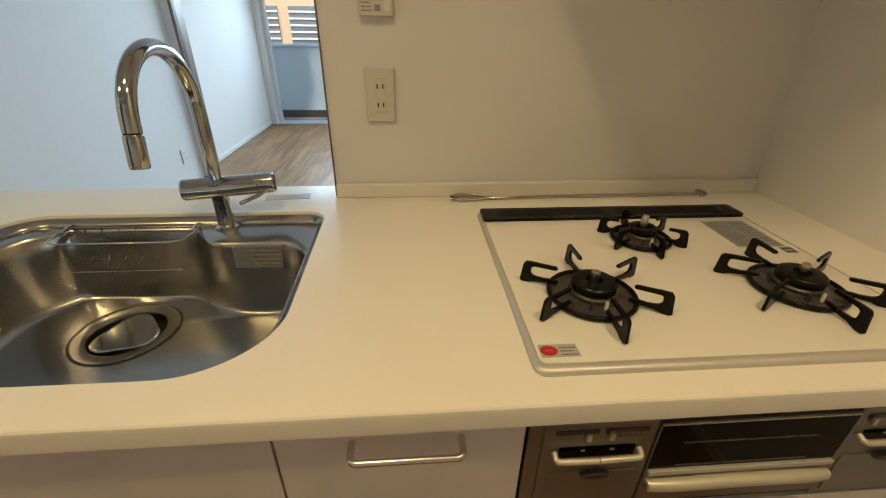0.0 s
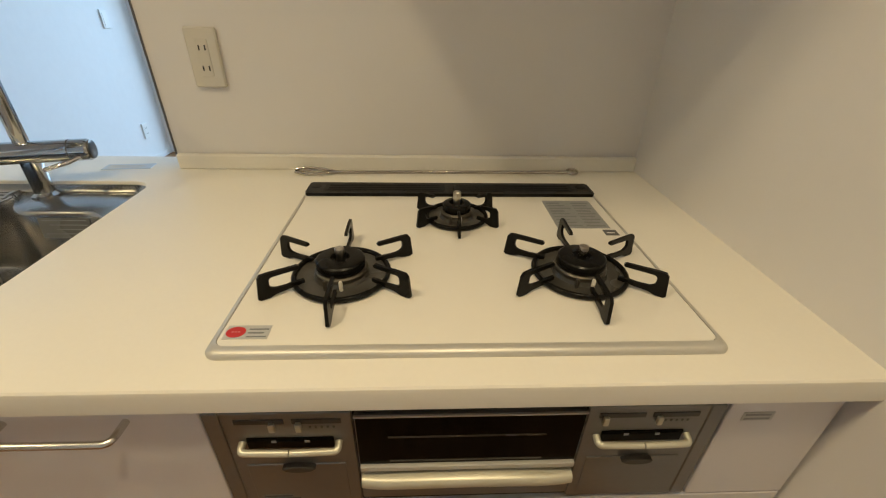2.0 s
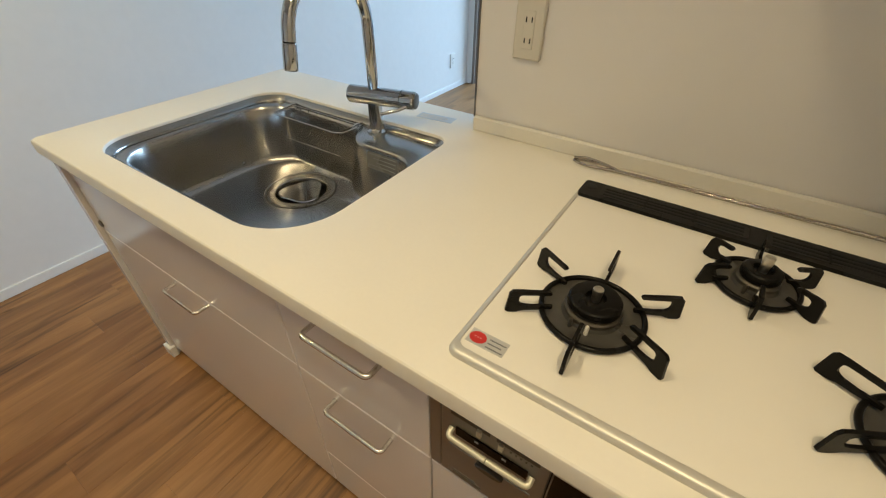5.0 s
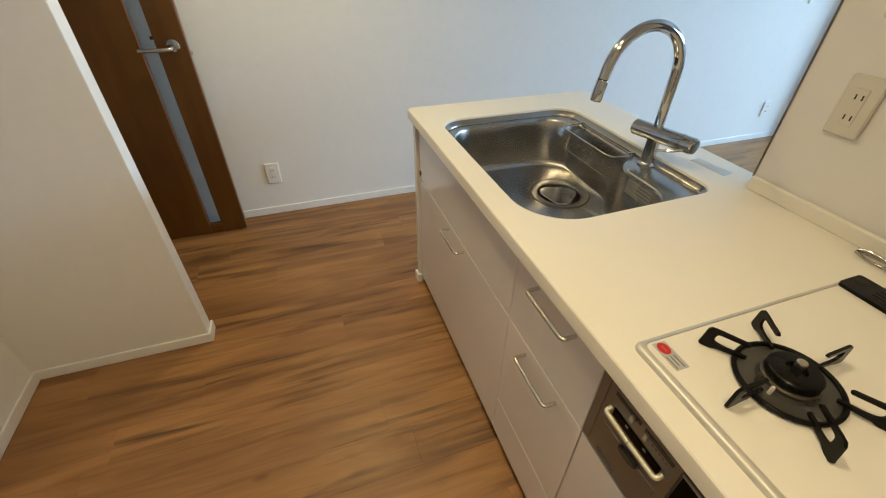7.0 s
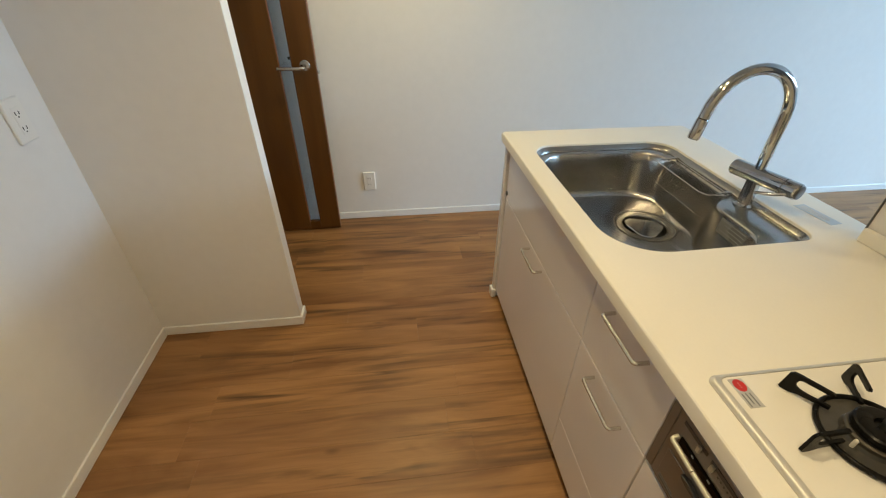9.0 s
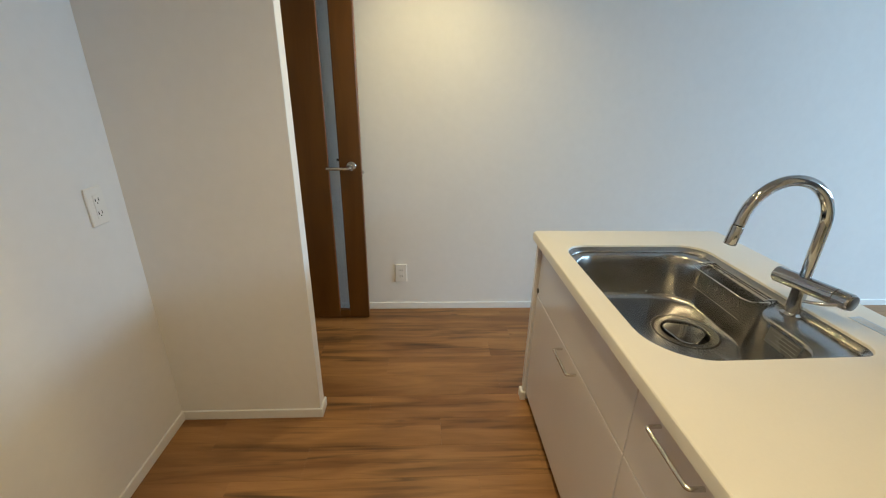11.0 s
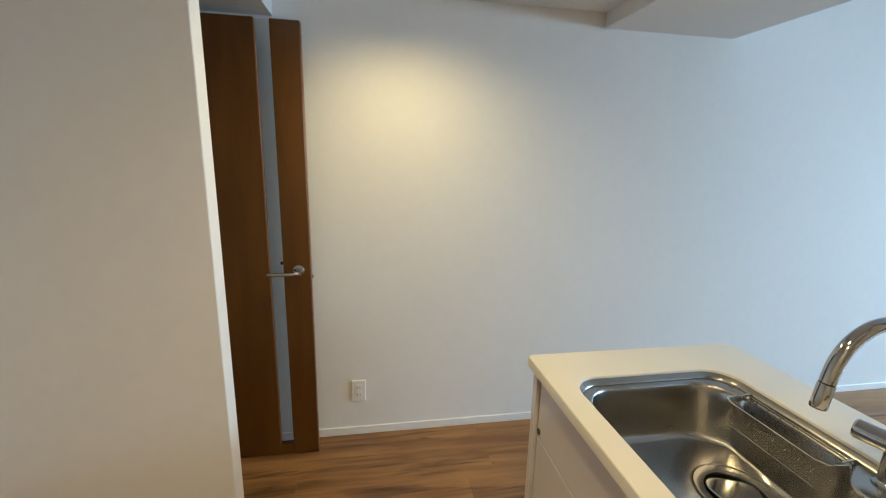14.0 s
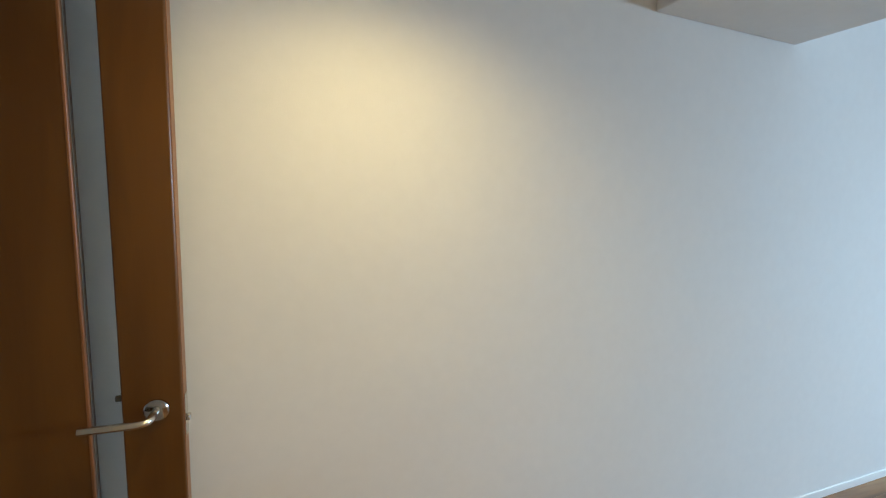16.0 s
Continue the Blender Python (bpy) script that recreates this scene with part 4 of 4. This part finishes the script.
for side, cx in (("l", 0.087), ("r", 0.523)):
    for sx, tx in ((cx - 0.032, 0.070 if side == "l" else 0.470), (cx + 0.035, 0.101 if side == "l" else 0.537)):
        slot = part("slider_slot", one_box(sx - 0.029, GF - 0.0012, 0.771, sx + 0.029, GF + 0.001, 0.779, bevel=0.0005), GRILL_DARK, grill)
        part("slider_tab", one_box(tx - 0.0034, GF - 0.006, 0.7615, tx + 0.0034, GF - 0.0008, 0.7750, bevel=0.0008), CHAMPAGNE, slot, "champagne slider tab")
    part("control_window", one_box(cx - 0.052, GF - 0.0014, 0.727, cx + 0.052, GF + 0.001, 0.746), GRILL_BLACK, grill, "black control window")
    for hx0, hx1, outer_x in ((cx - 0.058, cx - 0.0008, cx - 0.058), (cx + 0.0008, cx + 0.058, cx + 0.058)):
        inner_x = hx1 if outer_x == hx0 else hx0
        pts = corner_path([(outer_x, GF, 0.738), (outer_x, GF - 0.012, 0.734), (inner_x, GF - 0.012, 0.732)], 0.007, 6)
        part("burner_lever", tube(bmesh.new(), pts, 0.0044, 10), CHAMPAGNE, grill, "champagne burner lever")
    for k in (-1, 1):
        part("indicator", one_box(cx + k * 0.020 - 0.003, GF - 0.0018, 0.738, cx + k * 0.020 + 0.003, GF - 0.001, 0.742), PRINT_GREY, grill)
    part("battery_door", one_box(cx - 0.062, GF - 0.0015, GZ0 + 0.010, cx + 0.062, GF + 0.001, 0.694, bevel=0.0008), GRILL_GREY, grill)
    tab = lathe(bmesh.new(), 0, 0, [(0.016, 0), (0.016, 0.006), (0.014, 0.0075)], 28)
    bmesh.ops.transform(tab, matrix=Matrix.Translation((cx + 0.004, GF - 0.001, 0.692)) @ Matrix.Diagonal((1.3, 1, 0.36, 1)) @ Matrix.Rotation(radians(90), 4, "X"), verts=tab.verts)
    part("pull_tab", tab, GRILL_DARK, grill)
for k in range(2):
    part("brand_plate", one_box(0.034, GF - 0.0020, 0.617 + 0.006 * k, 0.082 - 0.010 * k, GF - 0.0012, 0.6208 + 0.006 * k), PRINT_DARK, grill, "small dark maker's mark")
for k in range(5):
    part("scale_mark", one_box(0.112 + k * 0.007, GF - 0.0006, 0.7625, 0.1145 + k * 0.007, GF, 0.766), PRINT_DARK, grill)
    part("scale_mark", one_box(0.546 + k * 0.007, GF - 0.0006, 0.7625, 0.5485 + k * 0.007, GF, 0.766), PRINT_DARK, grill)

# ---- range hood above the hob, which shades the walls ----
hood = thing("range_hood", 0.38, 0.4, 1.60, "plain white range hood over the hob", "range hood")
part("canopy", one_box(-0.015, 0.095, 1.60, EAST - 0.002, NORTH - 0.002, 1.66, bevel=0.004), CABINET, hood)
part("upper_box", one_box(-0.015, 0.20, 1.66, EAST - 0.002, NORTH - 0.002, BEAM_Z - 0.002), CABINET, hood)

# ---- sockets, switches, downlights ----


def on_wall(bm, m):
    bmesh.ops.transform(bm, matrix=m, verts=bm.verts)
    return bm


def socket_plate(name, m, w, h, mat, label, outlets=2, category="wall socket", earth=False):
    """A plate in its own plane: x to the right, z up, front towards -y."""
    s = thing(name, *m.translation, label, category, group="wall sockets")

    def p(nm, bm, mt, parent=s, lb=""):
        return part(nm, on_wall(bm, m), mt, parent, lb)

    plate = p("cover_plate", one_box(-w / 2, -0.0105, -h / 2, w / 2, 0, h / 2, bevel=0.003), mat)
    if outlets:
        p("insert", one_box(-w * 0.19, -0.0122, -h * 0.31, w * 0.19, -0.009, h * 0.31, bevel=0.0008), mat)
        for k in range(outlets):
            z = (k - (outlets - 1) / 2) * h * (0.34 if outlets == 2 else 0.24)
            for sx in (-1, 1):
                p("slot", one_box(sx * w * 0.095 - 0.0014, -0.0126, z - 0.0050, sx * w * 0.095 + 0.0014, -0.012, z + 0.0050), SLOT_BLACK)
            if earth:
                p("slot", one_box(-0.002, -0.0126, z - 0.012, 0.002, -0.012, z - 0.008), SLOT_BLACK)
    else:
        p("rocker", one_box(-w * 0.3, -0.0128, -h * 0.33, w * 0.3, -0.009, h * 0.33, bevel=0.0012), mat)
    return s


to_north = lambda x, z: pose(x, NORTH, z)
to_west = lambda y, z: pose(WEST, y, z, 0, 0, 90)
to_south = lambda x, z: pose(x, SOUTH, z, 0, 0, 180)
socket_plate("wall_socket", to_north(-0.217, 1.095), 0.066, 0.118, IVORY_PLASTIC, "ivory double wall socket above the worktop")
socket_plate("wall_socket", to_west(-0.574, 0.297), 0.072, 0.118, WHITE_PLASTIC, "white double wall socket near the floor")
socket_plate("wall_socket", to_south(-0.921, 1.026), 0.070, 0.120, WHITE_PLASTIC, "white triple wall socket on the papered wall", outlets=2, earth=True)
socket_plate("wall_socket", to_west(3.14, 0.295), 0.072, 0.118, WHITE_PLASTIC, "white double wall socket in the living room")
socket_plate("light_switch", to_west(3.10, 1.079), 0.070, 0.118, WHITE_PLASTIC, "white wall switch in the living room", outlets=0, category="light switch")

panel = thing("control_unit", -0.216, NORTH, 1.30, "white wall-mounted remote control with grey print", "control panel")
part("case", one_box(-0.254, NORTH - 0.018, 1.252, -0.180, NORTH, 1.365, bevel=0.003), IVORY_PLASTIC, panel)
part("side_button", one_box(-0.200, NORTH - 0.0205, 1.262, -0.186, NORTH - 0.0175, 1.30, bevel=0.001), WHITE_PLASTIC, panel)
for r in range(3):
    part("print_line", one_box(-0.246, NORTH - 0.0186, 1.262 + r * 0.007, -0.224 - 0.002 * r, NORTH - 0.0178, 1.2645 + r * 0.007), PRINT_GREY, panel)
part("printed_square", one_box(-0.219, NORTH - 0.0186, 1.262, -0.207, NORTH - 0.0178, 1.274), PRINT_GREY, panel)

first = None
for dx, dy, *_ in DOWNLIGHTS:
    if first is None:
        first = thing("downlight", dx, dy, CEIL, "recessed warm white ceiling downlight", "ceiling light", group="kitchen downlights")
        part("trim_ring", lathe(bmesh.new(), dx, dy, [(0.052, CEIL - 0.0005), (0.052, CEIL - 0.003), (0.048, CEIL - 0.006), (0.040, CEIL - 0.004), (0.038, CEIL - 0.001)], 32, caps=False), TRIM_WHITE, first)
    else:
        copy_thing(first, Matrix.Translation((dx, dy, CEIL)))

# ---- open door against the wall ----
DX0, DX1, DZ0, DZ1 = -1.903, -1.866, FLOOR + 0.006, 2.010
DY_R, DY_S, DY_G, DY_H = -0.770, -0.887, -0.946, -1.575
leaf = thing("hinged_door", (DX0 + DX1) / 2, DY_H, DZ0, "dark reddish-brown wooden door with a narrow glass strip, open against the wall", "door")
part("stile", one_box(DX0, DY_S, DZ0, DX1, DY_R, DZ1, bevel=0.005, segs=3), DOOR_WOOD, leaf, angle=10)
part("edge_band", one_box(DX0 + 0.004, DY_R - 0.001, DZ0 + 0.004, DX1 - 0.005, DY_R + 0.0012, DZ1 - 0.005), DOOR_EDGE, leaf, "lighter brown edge band")
part("panel", one_box(DX0, DY_H, DZ0, DX1, DY_G, DZ1, bevel=0.002), DOOR_WOOD, leaf)
part("bottom_rail", one_box(DX0 + 0.004, DY_G, DZ0, DX1 - 0.004, DY_S, 0.097), DOOR_WOOD, leaf)
part("glass_strip", one_box(DX0 + 0.014, DY_G + 0.0005, 0.097, DX0 + 0.019, DY_S - 0.0005, DZ1 - 0.004), DOOR_GLASS, leaf, "narrow clear glass strip")
part("glazing_bead", one_box(DX1 - 0.004, DY_G - 0.002, DZ0 + 0.05, DX1 + 0.0015, DY_G + 0.004, DZ1 - 0.002, bevel=0.001), DOOR_EDGE, leaf, "lighter wooden bead beside the glass")
part("latch_plate", one_box(DX0 + 0.006, DY_R + 0.0005, 0.905, DX1 - 0.008, DY_R + 0.0025, 1.005), STEEL_SATIN, leaf, "steel latch plate")
part("latch_bolt", one_box(DX0 + 0.010, DY_R + 0.002, 0.938, DX1 - 0.013, DY_R + 0.010, 0.953, bevel=0.002), STEEL_SATIN, leaf)
part("glass_catch", one_box(DX1 - 0.012, DY_S - 0.012, 1.006, DX1 - 0.006, DY_S - 0.001, 1.019, bevel=0.001), GUNMETAL, leaf, "small dark catch beside the glass")
RY, RZ = -0.8205, 0.981
rose = lathe(bmesh.new(), 0, 0, [(0.025, 0), (0.025, 0.006), (0.022, 0.0085), (0.012, 0.010)], 36)
part("handle_rose", on_wall(rose, Matrix.Translation((DX1, RY, RZ)) @ Matrix.Rotation(radians(90), 4, "Y")), CHROME, leaf, "round chrome handle rose")
lever = corner_path([(DX1 + 0.004, RY, RZ), (DX1 + 0.046, RY - 0.004, RZ - 0.006), (DX1 + 0.048, RY - 0.034, RZ - 0.007), (DX1 + 0.048, RY - 0.125, RZ - 0.006)], 0.03, 8)
part("lever_handle", tube(bmesh.new(), lever, 0.0085, 16), STEEL_SATIN, leaf, "satin steel lever handle")

# ---- floor boards ----
bed = bmesh.new()
box(bed, -2.34, NORTH, -0.16, ROOM_E + 0.12, WIN_Y + 0.15, FLOOR - 0.010)
box(bed, STUB_X, SOUTH - 0.12, -0.16, EAST + 0.12, NORTH, FLOOR - 0.010)
box(bed, WEST - 0.12, -2.42, -0.16, STUB_X, NORTH, FLOOR - 0.010)
solid("subfloor", bed, KICK, "dark bedding under the floorboards", "floor")
floor = thing("floor", 0, 0, FLOOR, "brown walnut-toned wooden plank floor with dark streaks", "floor", kind="structure")
PW, PL, GAP = 0.145, 0.909, 0.0003
plank_meshes = {}


def plank_mesh(length):
    key = round(length, 3)
    if key not in plank_meshes:
        w, l, c = PW / 2 - GAP * 0.8, key / 2 - GAP * 0.3, 0.0004
        bm = bmesh.new()
        lo = [bm.verts.new((sx * w, sy * l, -0.010)) for sx, sy in ((-1, -1), (1, -1), (1, 1), (-1, 1))]
        mi = [bm.verts.new((sx * w, sy * l, -c)) for sx, sy in ((-1, -1), (1, -1), (1, 1), (-1, 1))]
        hi = [bm.verts.new((sx * (w - c), sy * (l - c), 0)) for sx, sy in ((-1, -1), (1, -1), (1, 1), (-1, 1))]
        bm.faces.new(hi)
        for a, b in ((lo, mi), (mi, hi)):
            for i in range(4):
                bm.faces.new((a[i], a[(i + 1) % 4], b[(i + 1) % 4], b[i]))
        plank_meshes[key] = mesh_of("plank", bm, PLANK, smooth=False)
    return plank_meshes[key]


rng = random.Random(7)
row = -13
while -0.448 + PW * row < ROOM_E:
    x0 = -0.448 + PW * row
    y_min = ROOM_N if x0 + PW <= WEST else -2.30 if x0 < STUB_X else SOUTH - 0.05 if x0 < EAST else NORTH + 0.05
    y_max = WIN_Y - 0.06
    joint = -0.213 if row == 0 else rng.choice((0.0, 0.303, 0.606)) + rng.uniform(-0.08, 0.08)
    y = joint - PL * math.ceil((joint - y_min) / PL)
    while y < y_max:
        a, b = max(y, y_min), min(y + PL, y_max)
        if b - a > 0.02:
            ob = new("plank", plank_mesh(b - a))
            ob.location = (x0 + PW / 2, (a + b) / 2, 0)
            ob.parent = floor
        y += PL
    row += 1
